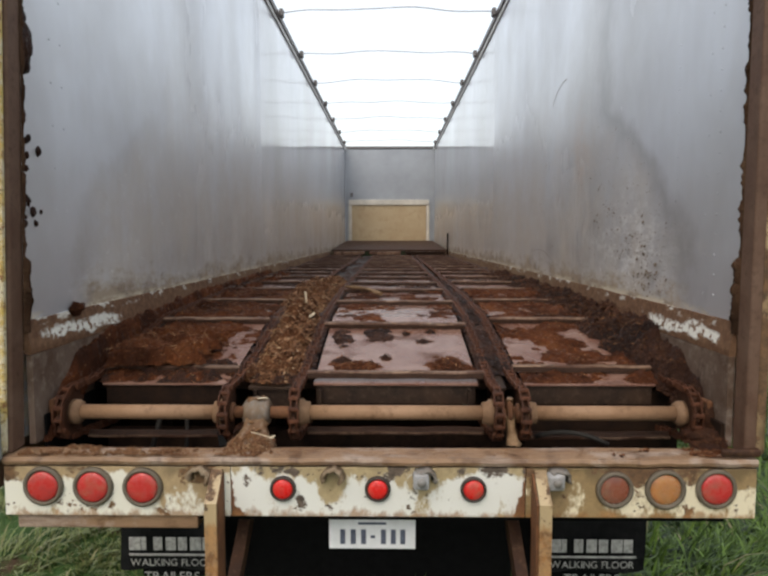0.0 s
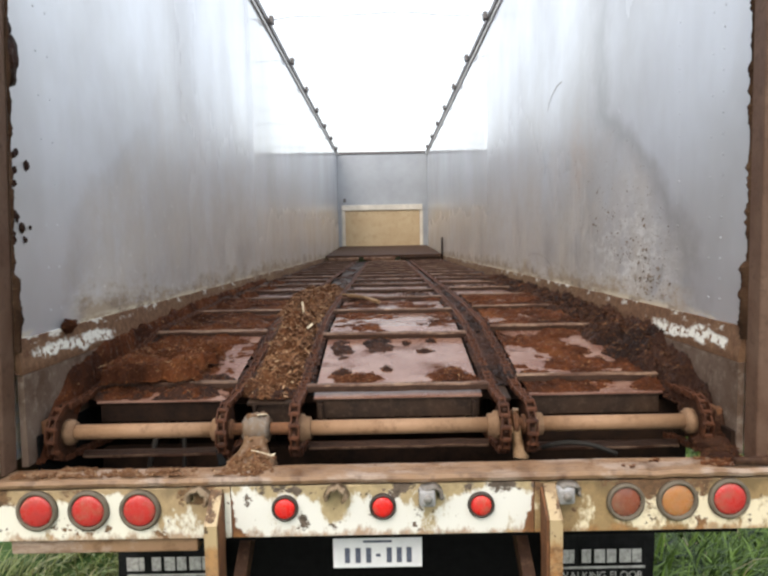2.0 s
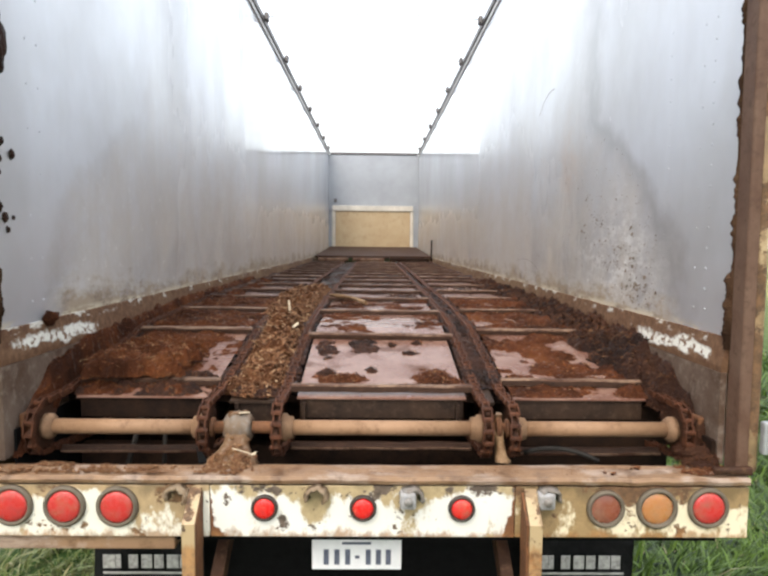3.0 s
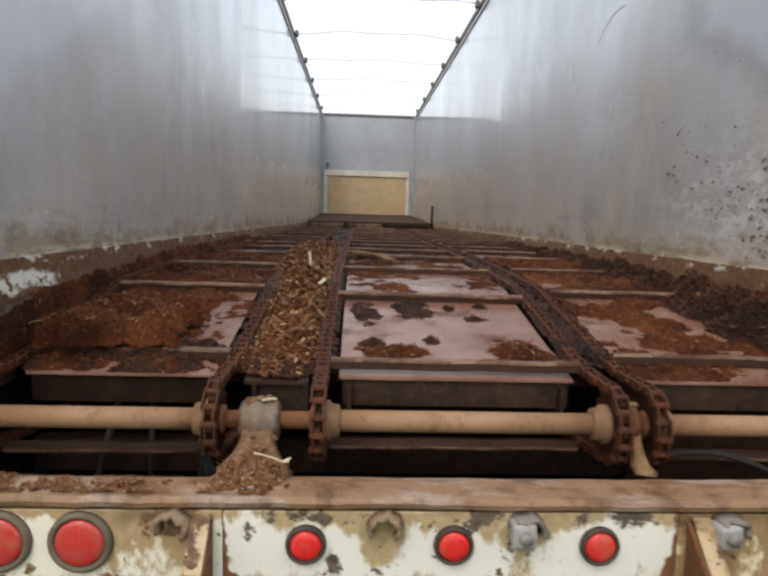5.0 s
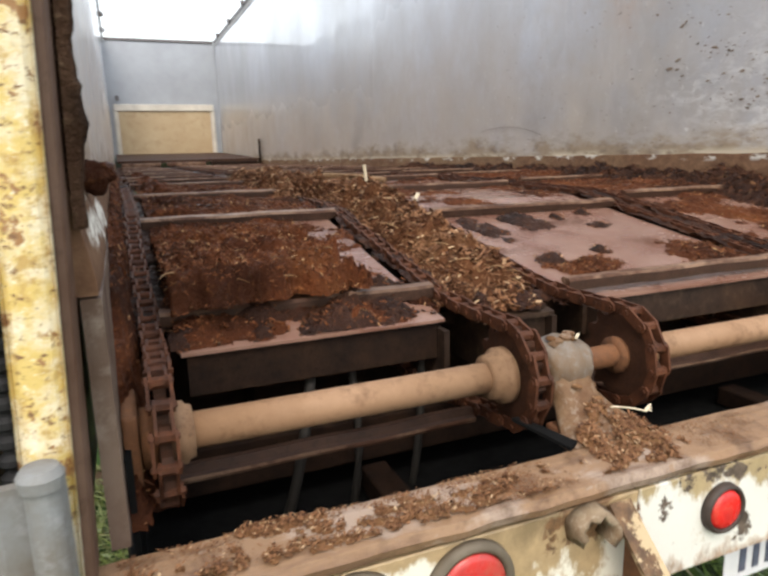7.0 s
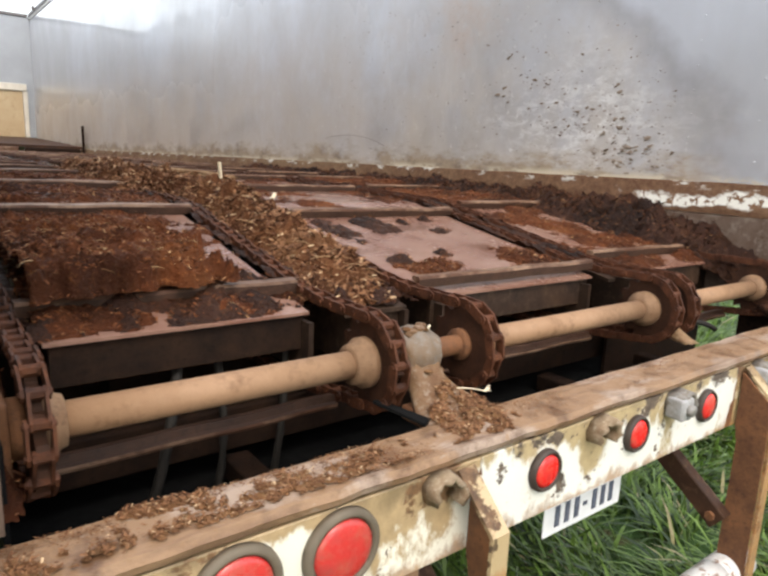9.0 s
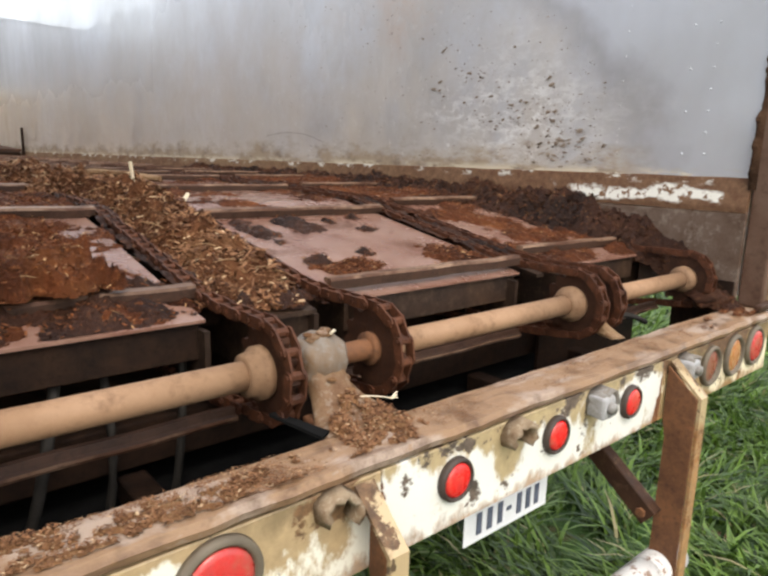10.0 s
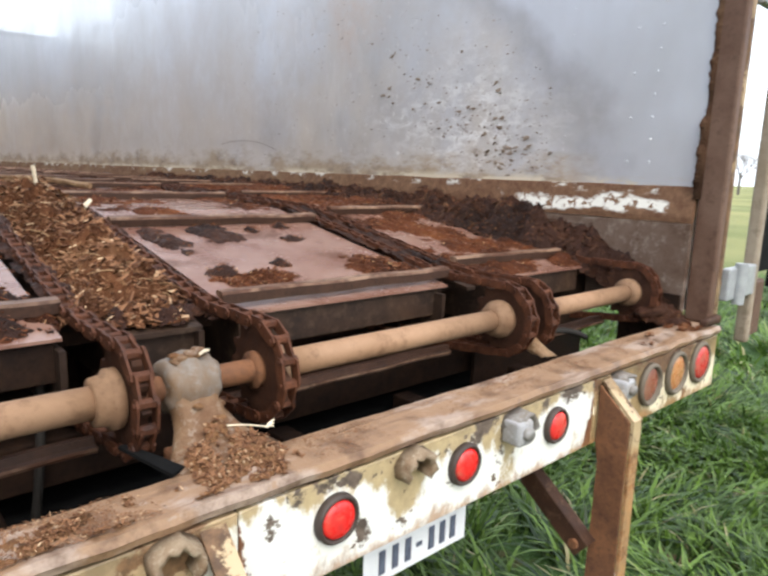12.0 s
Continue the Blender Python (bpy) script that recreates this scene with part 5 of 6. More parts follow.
# right plates
mound("mulch_litter", c[4] + 0.04, c[5] - 0.03, 0.43, 2.6, lambda x, y: (0.017 * (1.2 * fbm(x, y, 5.5, 18) + 0.26 + 0.9 * max(0, x - 0.85) + 0.5 * max(0, y - 1.0)) + 0.006 * fbm(x, y, 22, 14)) * bell(y, 0.425, 2.6, 0.05) - 0.001,
      MULCH, "wet brown mulch litter on the deck plate", 0.012, 7500)
# muck banked against both skirts
def bank(y):
    """Top of the muck where it meets the right skirt."""
    return float(np.interp(y, (0.13, 0.2, 0.44, 0.83, 2.0, 4.5), (1.14, 1.275, 1.43, 1.512, 1.535, 1.54)))


def bank_floor(y):
    return deck(y) if y > 0.45 else float(np.interp(y, (0.1, 0.2, 0.45), (1.14, 1.17, 1.30)))


def right_bank(x, y):
    x0 = float(np.interp(y, (0.14, 0.3, 0.5, 0.62, 0.85, 1.3, 4.5), (1.13, 1.13, 1.13, 1.10, 1.02, 0.97, 1.03))) + 0.03 * fbm(y, 0, 5, 5)
    t = max(0.0, min(1.0, (x - x0) / (1.218 - x0)))
    return (bank(y) - bank_floor(y)) * t ** 0.8 + (0.036 * fbm(x, y, 7, 21) + 0.022 * fbm(x, y, 17, 22) + 0.008 * fbm(x, y, 40, 23)) * bell(t, 0.02, 1.3, 0.2) - 0.006


mound("muck_bank", 0.86, 1.223, 0.14, 4.5, right_bank, MULCH_DARK, "dark wet muck banked against the skirt", 0.009, 7000, CHIPS_DARK, 0.0105, base=bank_floor)
def left_floor(y):
    return deck(y) if y > 0.45 else float(np.interp(y, (0.14, 0.3, 0.45), (1.155, 1.20, 1.31)))


def left_bank(x, y):
    """Crust on the skirt behind the chain, and a low drift inside it."""
    high = float(np.interp(y, (0.14, 0.24, 0.4, 0.8, 2.0, 4.5), (1.15, 1.28, 1.44, 1.505, 1.55, 1.56))) + 0.012 * fbm(y, 9, 7, 3) - left_floor(y)
    crust = high * max(0.0, min(1.0, (-1.190 - x + 0.006 * fbm(y, 3, 9, 8)) / 0.02))
    drift = 0.035 * bell(x, -1.135, -0.98 + 0.04 * fbm(y, 0, 4, 6), 0.04) * (0.6 + fbm(x, y, 7, 33)) if y > 0.46 else 0.0
    return crust + drift + 0.018 * fbm(x, y, 9, 31) * (1 if crust + drift > 0.01 else 0.3) - 0.008


mound("muck_bank", -1.223, -0.96, 0.14, 4.5, left_bank, MULCH, "brown wet muck banked against the skirt", 0.007, 4500, CHIPS, base=left_floor)
# muck caked in and under the chains
for x in c:
    mound("chain_muck", x - 0.034, x + 0.034, 0.50, 4.2, lambda u, y: 0.007 + 0.012 * fbm(u, y, 14, 81 + x) - 0.10 * max(0, abs(u - x) - 0.022), MULCH_DARK, "dark wet muck caked under the chain", 0.011, 350, CHIPS_DARK, 0.005)
# litter farther along the floor
mound("far_litter", -1.2, 1.2, 2.6, 11.0, lambda x, y: 0.022 * (fbm(x, y, 2.6, 41) - 0.16 + 1.2 * max(0, abs(x) - 1.0) * 4) - 0.001, MULCH_DARK, "brown litter over the far floor", 0.04, 9000, CHIPS_DARK, 0.012)
# shredded fibres and roots standing out of the heaps
def strands(name, count, x0, x1, y0, y1, top, length, radius, mat, label, seed):
    """Thin bent fibres lying on a heap whose surface is top(x, y), or None where there is no heap."""
    rng = random.Random(seed)
    fv, ff = [], []
    while len(ff) < count * 15:
        x, y = rng.uniform(x0, x1), rng.uniform(y0, y1)
        z = top(x, y)
        if z is None:
            continue
        a, rise, L = rng.uniform(0, 6.3), rng.uniform(-0.15, 0.5), length * rng.uniform(0.4, 1.3)
        bend = rng.uniform(-1.2, 1.2)
        p = Vector((x, y, z - 0.003))
        q = len(fv)
        for i in range(6):
            d = Vector((math.cos(a), math.sin(a), rise))
            n1 = Vector((-math.sin(a), math.cos(a), 0))
            rr = radius * (1.0 - 0.13 * i)
            fv += [p + n1 * rr, p - n1 * rr * 0.5 + Vector((0, 0, rr)), p - n1 * rr * 0.5 - Vector((0, 0, rr))]
            p = p + d * (L / 5)
            a, rise = a + bend / 5 + rng.uniform(-0.15, 0.15), rise - rng.uniform(0.05, 0.22)
        for i in range(5):
            for k in range(3):
                b, c2 = q + 3 * i + k, q + 3 * i + (k + 1) % 3
                ff.append((b, c2, c2 + 3, b + 3))
    return tagged(mesh_object(name, fv, ff, mat, None, label), "", "mulch", "", "stuff")


def ridge_top(x, y):
    h = ridge(x, y)
    return deck(y) + h if h > 0.018 else None


def bank_top(x, y):
    h = right_bank(x, y)
    return bank_floor(y) + h if h > 0.03 else None


def slab_top(x, y):
    h = slab(x, y)
    return slab_bed(y) + h if h > 0.012 else None


strands("straw_fibres", 420, -0.64, -0.31, 0.45, 3.4, ridge_top, 0.050, 0.0013, FIBRES, "pale shredded fibres sticking out of the mulch heap", 5)
strands("root_fibres", 420, 0.95, 1.215, 0.20, 2.6, bank_top, 0.060, 0.0022, FIBRES_DARK, "dark root fibres hanging out of the muck", 6)
strands("straw_fibres", 150, -1.12, -0.72, 0.48, 1.02, slab_top, 0.030, 0.0011, FIBRES, "short fibres on the slab of mulch", 7)
# mulch on the sill and on the bearing shelf
def scatter(name, count, x0, x1, y0, y1, z, size, mat, label, seed):
    """Loose flakes lying thinly and in drifts on a flat surface."""
    fv, ff = [], []
    while len(ff) < count * 4:
        x, y = random.uniform(x0, x1), random.uniform(y0, y1)
        if fbm(x, y, 5, seed) < random.gauss(0.18, 0.16):
            continue
        L = size * random.uniform(0.3, 1.2) * (2.5 if random.random() < 0.05 else 1)
        w, a = size * random.uniform(0.2, 0.6), random.uniform(0, 6.3)
        m = Matrix.Translation((x, y, z)) @ Euler((random.uniform(-0.3, 0.3), random.uniform(-0.3, 0.3), a)).to_matrix().to_4x4()
        k = len(fv)
        fv += [m @ Vector(q) for q in ((-L, -w, 0), (L, -w * 0.5, 0), (L * 0.8, w, 0), (-L * 0.9, w * 0.7, 0), (-L * 0.5, 0, w * 0.4), (L * 0.5, w * 0.2, w * 0.4))]
        ff += [(k, k + 1, k + 5, k + 4), (k + 1, k + 2, k + 5), (k + 2, k + 3, k + 4, k + 5), (k + 3, k, k + 4)]
    return tagged(mesh_object(name, fv, ff, mat, None, label), "", "mulch", "", "stuff")


def sill_mud(x, y):
    """A thin crumbly layer, thicker towards the left post and the rear edge of the hole."""
    return 0.0055 * (1.3 * fbm(x, 3 * y, 4, 63) + 0.10 - 0.55 * (x + 0.9)) + 0.0035 * fbm(x, y, 40, 64) - 0.001


mound("sill_mud", -1.235, -0.52, 0.006, 0.094, sill_mud, MULCH_TAN, "thin layer of brown mulch trodden on the sill", 0.005, 2200, CHIPS_LIGHT, 0.0034, base=lambda y: 1.1535)
mound("sill_mud", 0.80, 1.235, 0.006, 0.094, lambda x, y: 0.006 * (1.2 * fbm(x, 2 * y, 6, 66) - 0.45 + 1.5 * (x - 0.85) + 4 * (y - 0.05)) + 0.003 * fbm(x, y, 40, 67) - 0.001,
      MULCH, "thin layer of orange-brown mulch on the sill", 0.005, 900, CHIPS, 0.0036, base=lambda y: 1.1535)
mound("corner_muck", 1.09, 1.222, 0.075, 0.24, lambda x, y: 0.075 * bell(x, 1.11 + 0.03 * fbm(y, 1, 9, 68), 1.4, 0.12) * bell(y, 0.07, 0.4, 0.06) + 0.014 * fbm(x, y, 18, 69) - 0.008,
      MULCH_DARK, "dark wet muck heaped in the corner behind the sill", 0.006, 500, CHIPS_DARK, 0.007, base=lambda y: 1.1535)
scatter("sill_mulch", 2600, -1.24, -0.5, 0.004, 0.094, 1.1545, 0.0022, CHIPS_LIGHT, "shredded mulch scattered on the sill", 51)
scatter("sill_mulch", 1700, -0.35, 1.24, 0.004, 0.094, 1.1545, 0.0022, CHIPS_LIGHT, "thin mulch scattered on the sill", 53)


def foot_mud(x, y):
    """Mulch and mud sliding off the bearing foot onto the sill."""
    half = float(np.interp(y, (0.0, 0.03, 0.08, 0.125, 0.16), (0.075, 0.098, 0.086, 0.060, 0.022)))
    edge = min(1.0, (half - abs(x + 0.460 - 0.25 * max(0, 0.08 - y)) + 0.012 * fbm(x, y, 18, 8)) / 0.02)
    return max(-0.02, edge) * (0.0060 + 0.013 * fbm(x, y, 20, 52) + 0.006 * fbm(x, y, 45, 3)) * bell(y, -0.004, 0.3, 0.03) - 0.001


def foot_slope(y):
    return float(np.interp(y, (0.06, 0.10, 0.16, 0.215), (1.152, 1.158, 1.186, 1.228)))


mound("shelf_mulch", -0.63, -0.28, 0.0, 0.165, foot_mud, MULCH_TAN, "tan mud and mulch sliding off the pillow block foot", 0.004, 1300, size=0.0052, chip=CHIPS_LIGHT, base=foot_slope)


def clod(loc, r, mat, label, seed, flat=1.0):
    bm = bmesh.new()
    bmesh.ops.create_icosphere(bm, subdivisions=3, radius=r)
    for v in bm.verts:
        v.co *= 1 + 0.45 * noise.fractal(v.co * (1.6 / r) * 0.5 + Vector((seed, 0, 0)), 0.6, 2, 4)
        v.co.z *= flat
        v.co += Vector(loc)
    return tagged(finish(bm, "clod", mat, None, label, True), "", "clod", "clods on the ledge")
clod((-1.222, 0.44, 1.612), 0.03, MULCH, "brown clod sitting on the wall ledge", 1)
clod((-1.235, 0.14, 2.55), 0.035, MULCH_DARK, "dark muck stuck in the post corner", 2, 2.2)
clod((-1.235, 0.13, 2.66), 0.025, MULCH_DARK, "dark muck stuck in the post corner", 3, 1.6)
for k in range(26):
    clod((-1.248, 0.12 + abs(random.gauss(0, 0.05)), random.uniform(1.93, 2.30)), random.uniform(0.005, 0.012), MULCH_DARK, "small mud splash on the wall", k + 4, 1.5)
clod((1.165, 0.185, 1.17), 0.055, MULCH_DARK, "dark clod on the end of the sill", 31, 0.7)
clod((1.17, 0.10, 1.158), 0.04, MULCH_DARK, "dark clod on the end of the sill", 33, 0.35)
bm = bmesh.new(); box(bm, 1.16, 1.288, -0.004, 0.02, 1.157, 1.184, bevel=0.008, seg=3)
for v in bm.verts:
    v.co += Vector((0, 1, 1)) * 0.005 * noise.noise(v.co * 25)
tagged(finish(bm, "bent_strip", RUST_RED, None, "bent dark rusty strip on the sill end"), "", "strip")

# mud splashes on the right wall
sv, sf = [], []
spots = []
for k in range(125):
    # clots thrown in a band that falls towards the rear
    y = 0.74 + abs(random.gauss(0.0, 0.55))
    z = 1.685 + 0.46 * (y - 0.8) + random.gauss(0, 0.085 + 0.06 * (y - 0.7))
    big = 1.35 - 0.45 * min(2.0, y - 0.6)
    for j in range(random.randint(1, 5)):
        spots.append((y + random.gauss(0, 0.030), z + random.gauss(0, 0.016), big * (0.0013 + 0.0062 * random.random() ** 3.2)))
for k in range(520):
    y = 0.7 + 2.6 * random.random() ** 1.5
    spots.append((y, 1.64 + 0.9 * random.random() ** 1.4 * min(1.0, (y - 0.35) * 1.1), 0.0011 + 0.003 * random.random() ** 3))
for y, z, r in spots:
    if y < 0.62 or z < 1.615:
        continue
    q = len(sv)
    nn, tilt, stretch = 8, random.uniform(-0.5, 0.3), random.uniform(1.2, 3.0)
    for i in range(nn):
        a = 2 * math.pi * i / nn
        rr = r * random.uniform(0.45, 1.35)
        u, v = rr * stretch * math.cos(a), rr * math.sin(a)
        sv.append((WALL_X - 0.0045, y + u * math.cos(tilt) - v * math.sin(tilt), z + u * math.sin(tilt) + v * math.cos(tilt)))
    sv.append((WALL_X - 0.0045 - r * 0.25, y, z))
    sf += [(q + i, q + (i + 1) % nn, q + nn) for i in range(nn)]
tagged(mesh_object("mud_splashes", sv, sf, SPLASH, None, "dark mud splashes dried on the aluminium wall"), "", "mud", "", "stuff")


for pts, r in (([(2.34, 2.97), (2.55, 3.0), (2.72, 2.86)], 0.0022), ([(3.36, 1.775), (2.95, 1.83), (2.65, 1.725)], 0.0014)):
    bm = bmesh.new()
    tube(bm, [Vector((WALL_X - 0.004, p.x, p.y)) for p in bez((*pts[0], 0), (*pts[1], 0), (*pts[2], 0), 14)], r, 6)
    for v in bm.verts:
        v.co.x = WALL_X - 0.004 + (v.co.x - WALL_X + 0.004) * 0.3
        v.co += Vector((0, 1, 1)) * r * noise.noise(v.co * 40)
    tagged(finish(bm, "mud_streak", SPLASH, None, "brown mud streak dried on the wall"), "", "mud", "mud streaks")


def splinter(a, b, r, label):
    bm = bmesh.new()
    tube(bm, bez(a, (Vector(a) + Vector(b)) / 2 + Vector((0.003, 0.003, 0.003)), b, 6), r, 6)
    for v in bm.verts:
        v.co += Vector((0.3, 1, 0.2)) * 0.3 * r * noise.noise(v.co * 90)
    return tagged(finish(bm, "splinter", STRAW, None, label), "", "splinter", "wood splinters")
splinter((-0.418, 1.344, 1.50), (-0.426, 1.348, 1.60), 0.006, "pale splinter standing in the mulch")
splinter((-0.368, 1.08, 1.492), (-0.345, 1.10, 1.510), 0.0065, "pale wood scrap on the mulch")
splinter((-0.455, 0.120, 1.200), (-0.382, 0.110, 1.182), 0.0013, "pale splinter across the pillow block foot")
for k, (dx, dy, dz, r) in enumerate(((-0.025, -0.005, 0.056, 0.018), (0.012, -0.02, 0.054, 0.016), (0.032, 0.01, 0.054, 0.014), (-0.01, -0.065, -0.02, 0.014), (0.02, -0.085, -0.04, 0.014))):
    clod((-0.460 + dx, SHAFT_Y + dy, SHAFT_Z + dz), 0.6 * r, MULCH_TAN, "tan mud clod stuck on the pillow block", 60 + k, 0.3)
for k in range(3):
    splinter((-0.388, 0.111, 1.183), (-0.374 + 0.003 * k, 0.108 + 0.004 * k, 1.182 + 0.004 * k), 0.0015, "frayed pale splinter end beside the pillow block")
splinter((-0.45, 0.22, 1.296), (-0.42, 0.25, 1.290), 0.003, "pale straw wisp on the pillow block")
splinter((-1.00, 0.56, 1.345), (-0.96, 0.55, 1.343), 0.0014, "thin pale splinter in the litter")

bm = bmesh.new()
tube(bm, bez((-0.285, 2.50, deck(2.5) + 0.040), (-0.16, 2.36, deck(2.36) + 0.052), (-0.02, 2.14, deck(2.14) + 0.030), 8), 0.013, 7)
for v in bm.verts:
    v.co += Vector((1, 1, 1)) * 0.006 * noise.noise(v.co * 30)
tagged(finish(bm, "stick", RUST_TAN, None, "weathered tan stick lying across the chain and plate"), "", "stick")

# hoses and struts under the shaft
for pts, r, lb in (([(-1.0, 0.55, 0.75), (-0.95, 0.35, 0.95), (-0.88, 0.47, 1.24)], 0.011, "dark grey hose"), ([(-0.86, 0.6, 0.7), (-0.78, 0.38, 0.9), (-0.80, 0.48, 1.24)], 0.009, "dark grey hose"), ([(-0.70, 0.55, 0.7), (-0.66, 0.42, 0.95), (-0.64, 0.48, 1.24)], 0.009, "dark grey hose"), ([(0.60, 0.30, 1.13), (0.72, 0.26, 1.19), (0.86, 0.24, 1.12)], 0.009, "dark grey hose")):
    bm = bmesh.new()
    tube(bm, bez(*pts, 10), r, 8)
    tagged(finish(bm, "hose", HOSE, None, lb + " hanging under the conveyor shaft", True), "", "hose", "hoses")


# ---- hinges and open gates at the posts ----
def gate(side):
    t = thing("rear_gate", "open rear gate with tan frame tube and black braced panel", "gate", "rear gates", at=(side * 1.5, 0.0, 1.1))
    def put(nm, bm, m, lb=""):
        return part(nm, at_local(bm, t), m, t, lb)
    s = side
    if s > 0:
        x0 = 1.572
        bm = bmesh.new(); box(bm, x0, x0 + 0.042, 0.005, 0.05, 1.04, 3.6, bevel=0.01); put("frame_tube", bm, GATE_TAN, "worn tan frame tube")
        bm = bmesh.new(); box(bm, x0 + 0.052, x0 + 0.14, 0.01, 0.05, 1.06, 1.27, bevel=0.008); put("foot_plate", bm, POST_IN)
        bm = bmesh.new(); box(bm, x0 + 0.046, x0 + 0.27, 0.015, 0.05, 1.30, 1.80); put("black_upright", bm, BLACKPAINT)
        bm = bmesh.new(); prism(bm, [(x0 + 0.046, 0.01, 1.803), (x0 + 0.046, 0.01, 1.873), (2.7, 0.01, 1.53), (2.7, 0.01, 1.46)], (0, 0.05, 0)); put("diagonal_brace", bm, RAIL)
        bm = bmesh.new(); box(bm, x0 + 0.273, 2.7, 0.012, 0.05, 1.22, 1.33, bevel=0.006); put("bottom_bar", bm, BLACKPAINT)
        zs = (1.28, 2.22)
    else:
        bm = bmesh.new(); box(bm, -1.385, -1.352, 0.03, 0.5, 1.0, 3.4, bevel=0.008); put("frame_tube", bm, POST_IN)
        bm = bmesh.new(); box(bm, -1.338, -1.306, 0.03, 0.085, 1.530, 1.612, bevel=0.012, seg=3); put("latch_box", bm, GREY, "grey metal latch box")
        bm = bmesh.new()
        prof = [(0.0, 0.004)]
        for i in range(11):
            prof += [(-0.021 * i - 0.002, 0.009), (-0.021 * i - 0.007, 0.015), (-0.021 * i - 0.014, 0.015), (-0.021 * i - 0.019, 0.009)]
        lathe(bm, prof + [(-0.232, 0.004)], (-1.322, 0.05, 1.526), "z", 14)
        put("ribbed_boot", bm, BLACK, "black ribbed rubber boot")
        bm = bmesh.new(); lathe(bm, [(0.18, 0.055), (0.20, 0.06), (0.22, 0.055), (0.22, 0.03), (0.18, 0.03)], (-1.350, 0.0, 1.66), "y", 24); put("hand_wheel", bm, RAIL, "dark round hand wheel")
        zs = (1.25,)
    for z in zs:
        bm = bmesh.new()
        x0, x1 = (1.318, 1.570) if s > 0 else (-1.395, -1.328)
        if s > 0:
            box(bm, x0, x1, 0.0, 0.03, z - 0.055, z + 0.055, bevel=0.006)
            cyl(bm, (1.40, -0.006, z - 0.07), (1.40, -0.006, z + 0.07), 0.02, 16)
        else:
            # a cast plate curling into a knuckle with a headed pin
            prism(bm, [(-1.352, 0.012, z - 0.10), (-1.352, -0.008, z - 0.10), (-1.330, -0.020, z - 0.10), (-1.305, -0.016, z - 0.10), (-1.272, -0.030, z - 0.10), (-1.268, -0.018, z - 0.10), (-1.300, -0.004, z - 0.10), (-1.328, -0.006, z - 0.10)], (0, 0, 0.175))
            cyl(bm, (-1.288, -0.030, z - 0.11), (-1.288, -0.030, z + 0.076), 0.017, 20)
            lathe(bm, [(0.0, 0.012), (0.0, 0.021), (0.012, 0.022), (0.020, 0.017), (0.022, 0.004)], (-1.288, -0.030, z + 0.078), "z", 20)
            cyl(bm, (-1.335, -0.024, z - 0.03), (-1.335, -0.010, z - 0.03), 0.009, 6)
        put("hinge", bm, GREY if s > 0 else GREY_HINGE, "grey galvanised hinge")
    return t
gate(1)
gate(-1)


# ---- distance: barn and bare trees ----
def barn(x, y, w, d, h, rot):
    t = thing("barn", "far grey barn with pale roof and dark doorway", "barn", "far barns", at=(x, y, 0))
    bm = bmesh.new(); box(bm, -w / 2, w / 2, -d / 2, d / 2, -0.3, h); part("wall", bm, BARN, t)
    bm = bmesh.new(); prism(bm, [(-w / 2 - 0.4, -d / 2 - 0.4, h), (-w / 2 - 0.4, 0, h + d * 0.28), (-w / 2 - 0.4, d / 2 + 0.4, h)], (w + 0.8, 0, 0)); part("roof", bm, BARNROOF, t)
    bm = bmesh.new(); box(bm, -w * 0.1, w * 0.08, -d / 2 - 0.05, -d / 2 - 0.01, 0, h * 0.75); part("door", bm, BLACKPAINT, t, "dark doorway")
    t.rotation_euler = (0, 0, radians(rot))
barn(95, 62, 22, 10, 3.4, 55)
barn(120, 20, 26, 10, 4.0, 80)
barn(-60, 95, 20, 9, 3.5, -30)


def bare_tree(x, y, h, seed):
    rnd = random.Random(seed)
    t = thing("tree", "far leafless tree with grey branches", "tree", "far trees", at=(x, y, 0))
    bm = bmesh.new(); cyl(bm, (0, 0, -0.3), (0, 0, h * 0.4), h * 0.03, 8, h * 0.02)
    part("trunk", bm, TWIGS, t)
    bm = bmesh.new()
    def grow(p, d, L, r, n):
        q = p + d * L
        cyl(bm, p, q, r, 4, r * 0.6, False)
        if n:
            for _ in range(3):
                grow(q, (d + Vector((rnd.uniform(-1, 1), rnd.uniform(-1, 1), rnd.uniform(-0.2, 0.6)))).normalized(), L * rnd.uniform(0.6, 0.85), r * 0.6, n - 1)
    for _ in range(5):
        grow(Vector((0, 0, h * rnd.uniform(0.25, 0.4))), Vector((rnd.uniform(-1, 1), rnd.uniform(-1, 1), rnd.uniform(0.5, 1.3))).normalized(), h * 0.2, h * 0.012, 4)
    part("crown", bm, TWIGS, t, "bare twiggy crown")
for k, (x, y, h) in enumerate(((88, 70, 8), (93, 63, 7), (82, 78, 9), (100, 50, 9), (112, 38, 8), (75, 85, 7), (-50, 80, 8), (-40, 90, 9))):
    bare_tree(x, y, h, k)


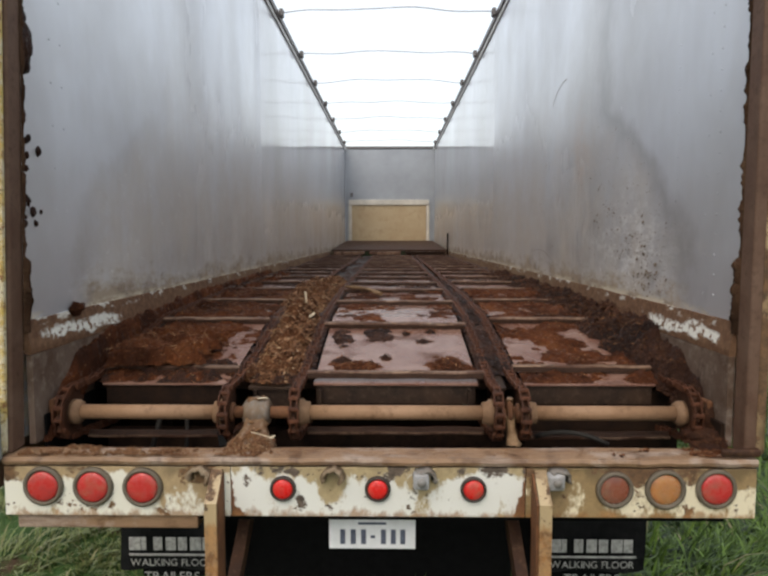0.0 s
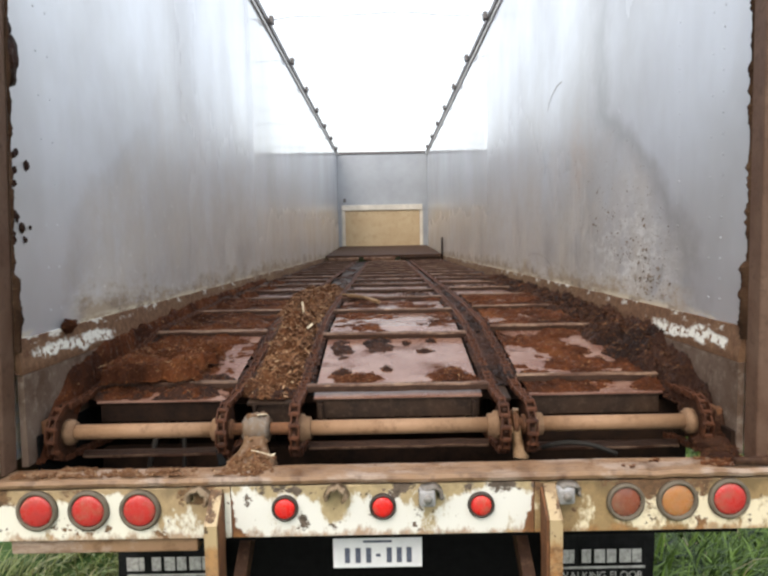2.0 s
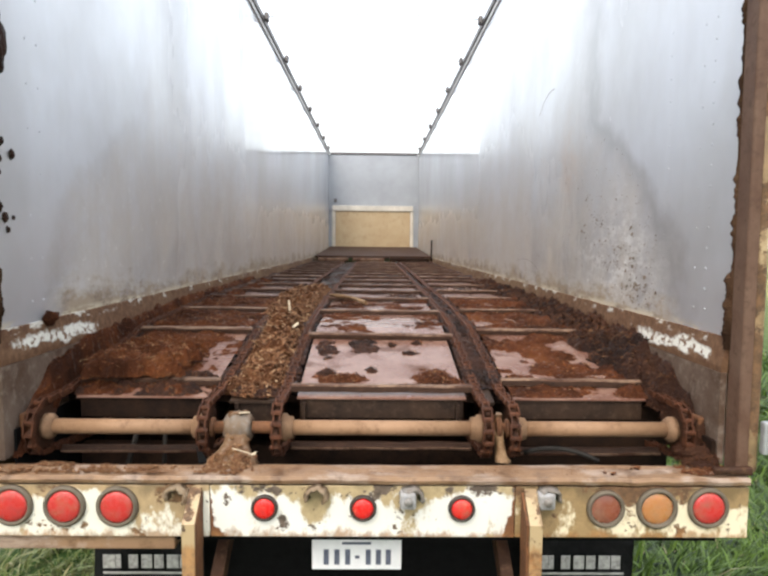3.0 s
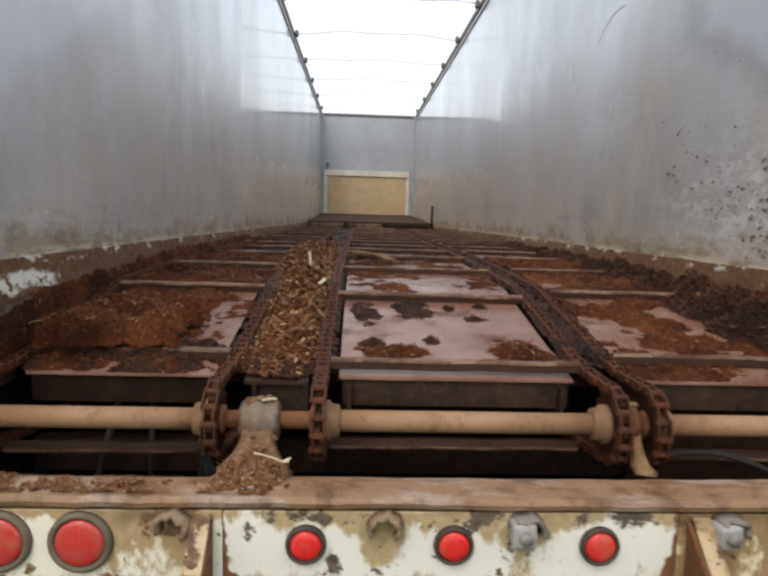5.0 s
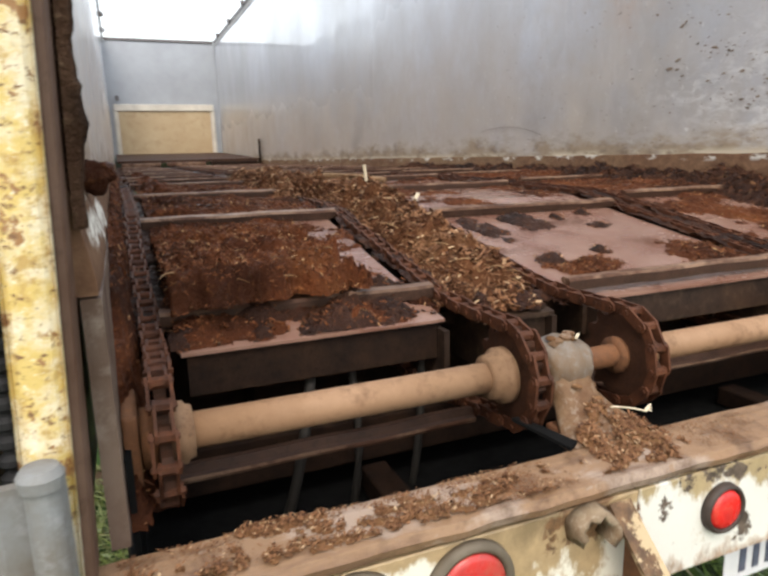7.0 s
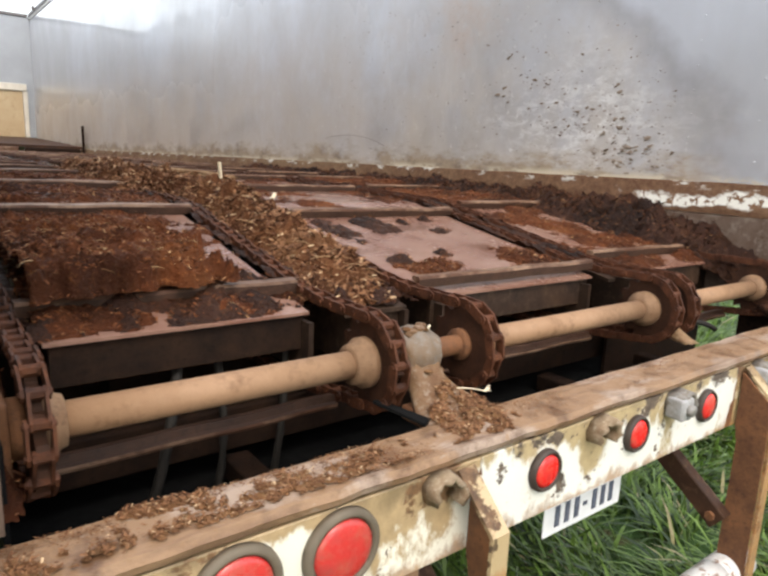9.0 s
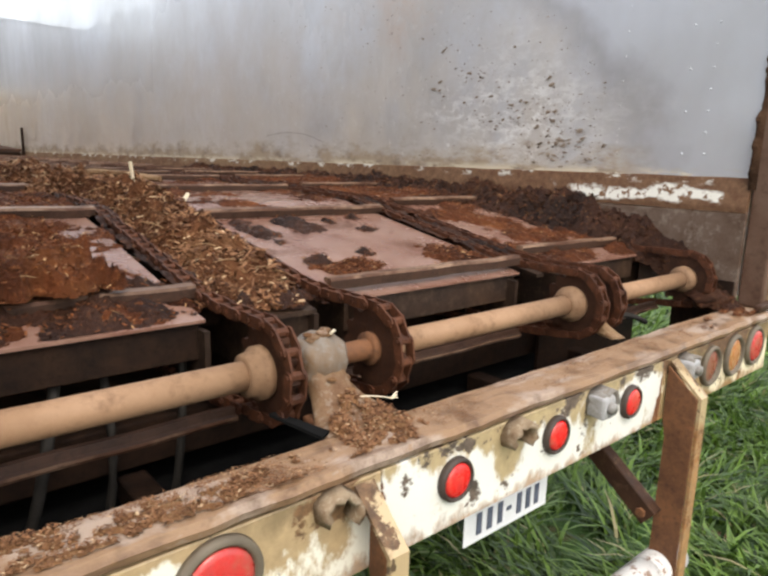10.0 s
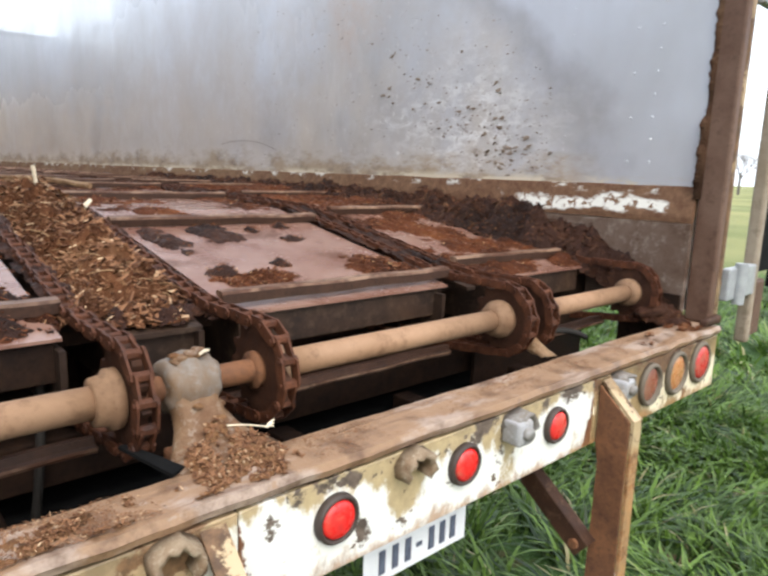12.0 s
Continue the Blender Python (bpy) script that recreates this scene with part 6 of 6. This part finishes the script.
# ---- grass ----
def blades(name, tufts, per, place, length, width, label, seed):
    """Grass as tufts: blades fan out from each tuft's root, arch over and droop."""
    rng = np.random.default_rng(seed)
    root = place(rng, tufts)
    m = len(root)
    way = 2.4 * np.sin(root[:, 0] * 1.3 + 0.6 * np.sin(root[:, 1] * 2.0)) + 1.3 * np.cos(root[:, 1] * 1.6 + root[:, 0])
    size = rng.uniform(0.4, 1.4, m)
    k = np.repeat(np.arange(m), per)
    n = len(k)
    xy = root[k] + rng.normal(0, 0.045, (n, 2)) * size[k][:, None]
    a = way[k] + rng.normal(0, 0.5, m)[k] + rng.normal(0, 0.75, n)
    L = length * size[k] * rng.uniform(0.5, 1.25, n)
    w = width * rng.uniform(0.6, 1.3, n)
    lean = rng.uniform(0.5, 1.55, n)
    d = np.stack([np.cos(a), np.sin(a), np.zeros(n)], 1)
    s = np.stack([-np.sin(a), np.cos(a), np.zeros(n)], 1)
    base = np.concatenate([xy, np.full((n, 1), -0.04)], 1)
    rows = []
    for t, ww in ((0, 0.9), (0.35, 1.0), (0.7, 0.75), (1.0, 0.0)):
        up = L * (t - 0.48 * lean * t * t)
        out = L * lean * 0.8 * t ** 1.6
        c0 = base + d * out[:, None] + np.array([0, 0, 1]) * up[:, None]
        rows += [c0 - s * (w * ww)[:, None], c0 + s * (w * ww)[:, None]] if ww else [c0]
    V = np.stack(rows, 1).reshape(-1, 3)
    q = np.arange(n) * 7
    F = np.concatenate([np.stack([q, q + 1, q + 3, q + 2], 1), np.stack([q + 2, q + 3, q + 5, q + 4], 1)])
    T = np.stack([q + 4, q + 5, q + 6], 1)
    me = bpy.data.meshes.new(name)
    me.from_pydata(V.tolist(), [], F.tolist() + T.tolist())
    me.materials.append(GRASS)
    me.update()
    return tagged(new(name, me), label, "grass", "", "stuff")


def patch(x0, x1, y0, y1, bare=0.0):
    def place(rng, n):
        p = np.stack([rng.uniform(x0, x1, n), rng.uniform(y0, y1, n)], 1)
        v = np.sin(p[:, 0] * 2.9 + 1.3 * np.sin(p[:, 1] * 1.7)) + np.cos(p[:, 1] * 3.3 + p[:, 0])
        return p[v > -1.5 + bare + rng.normal(0, 0.4, n)]
    return place
blades("grass", 3400, 28, patch(-0.2, 4.6, -1.4, 4.2, 0.0), 0.23, 0.0074, "long lush green grass beside the trailer", 1)
blades("grass", 3600, 12, patch(4.0, 11.0, -1.0, 9.0), 0.27, 0.010, "long green grass of the field", 2)
blades("grass", 1400, 14, patch(-4.0, -0.2, -1.0, 3.5, 0.3), 0.17, 0.006, "trampled green grass behind the trailer", 3)
blades("grass", 2200, 14, patch(-5.0, 6.0, -4.6, -1.2, 0.1), 0.20, 0.0085, "trampled green grass behind the trailer", 4)
blades("grass", 1500, 14, patch(-9.0, -4.0, -2.0, 7.0, 0.1), 0.20, 0.0095, "rough green grass of the field", 5)
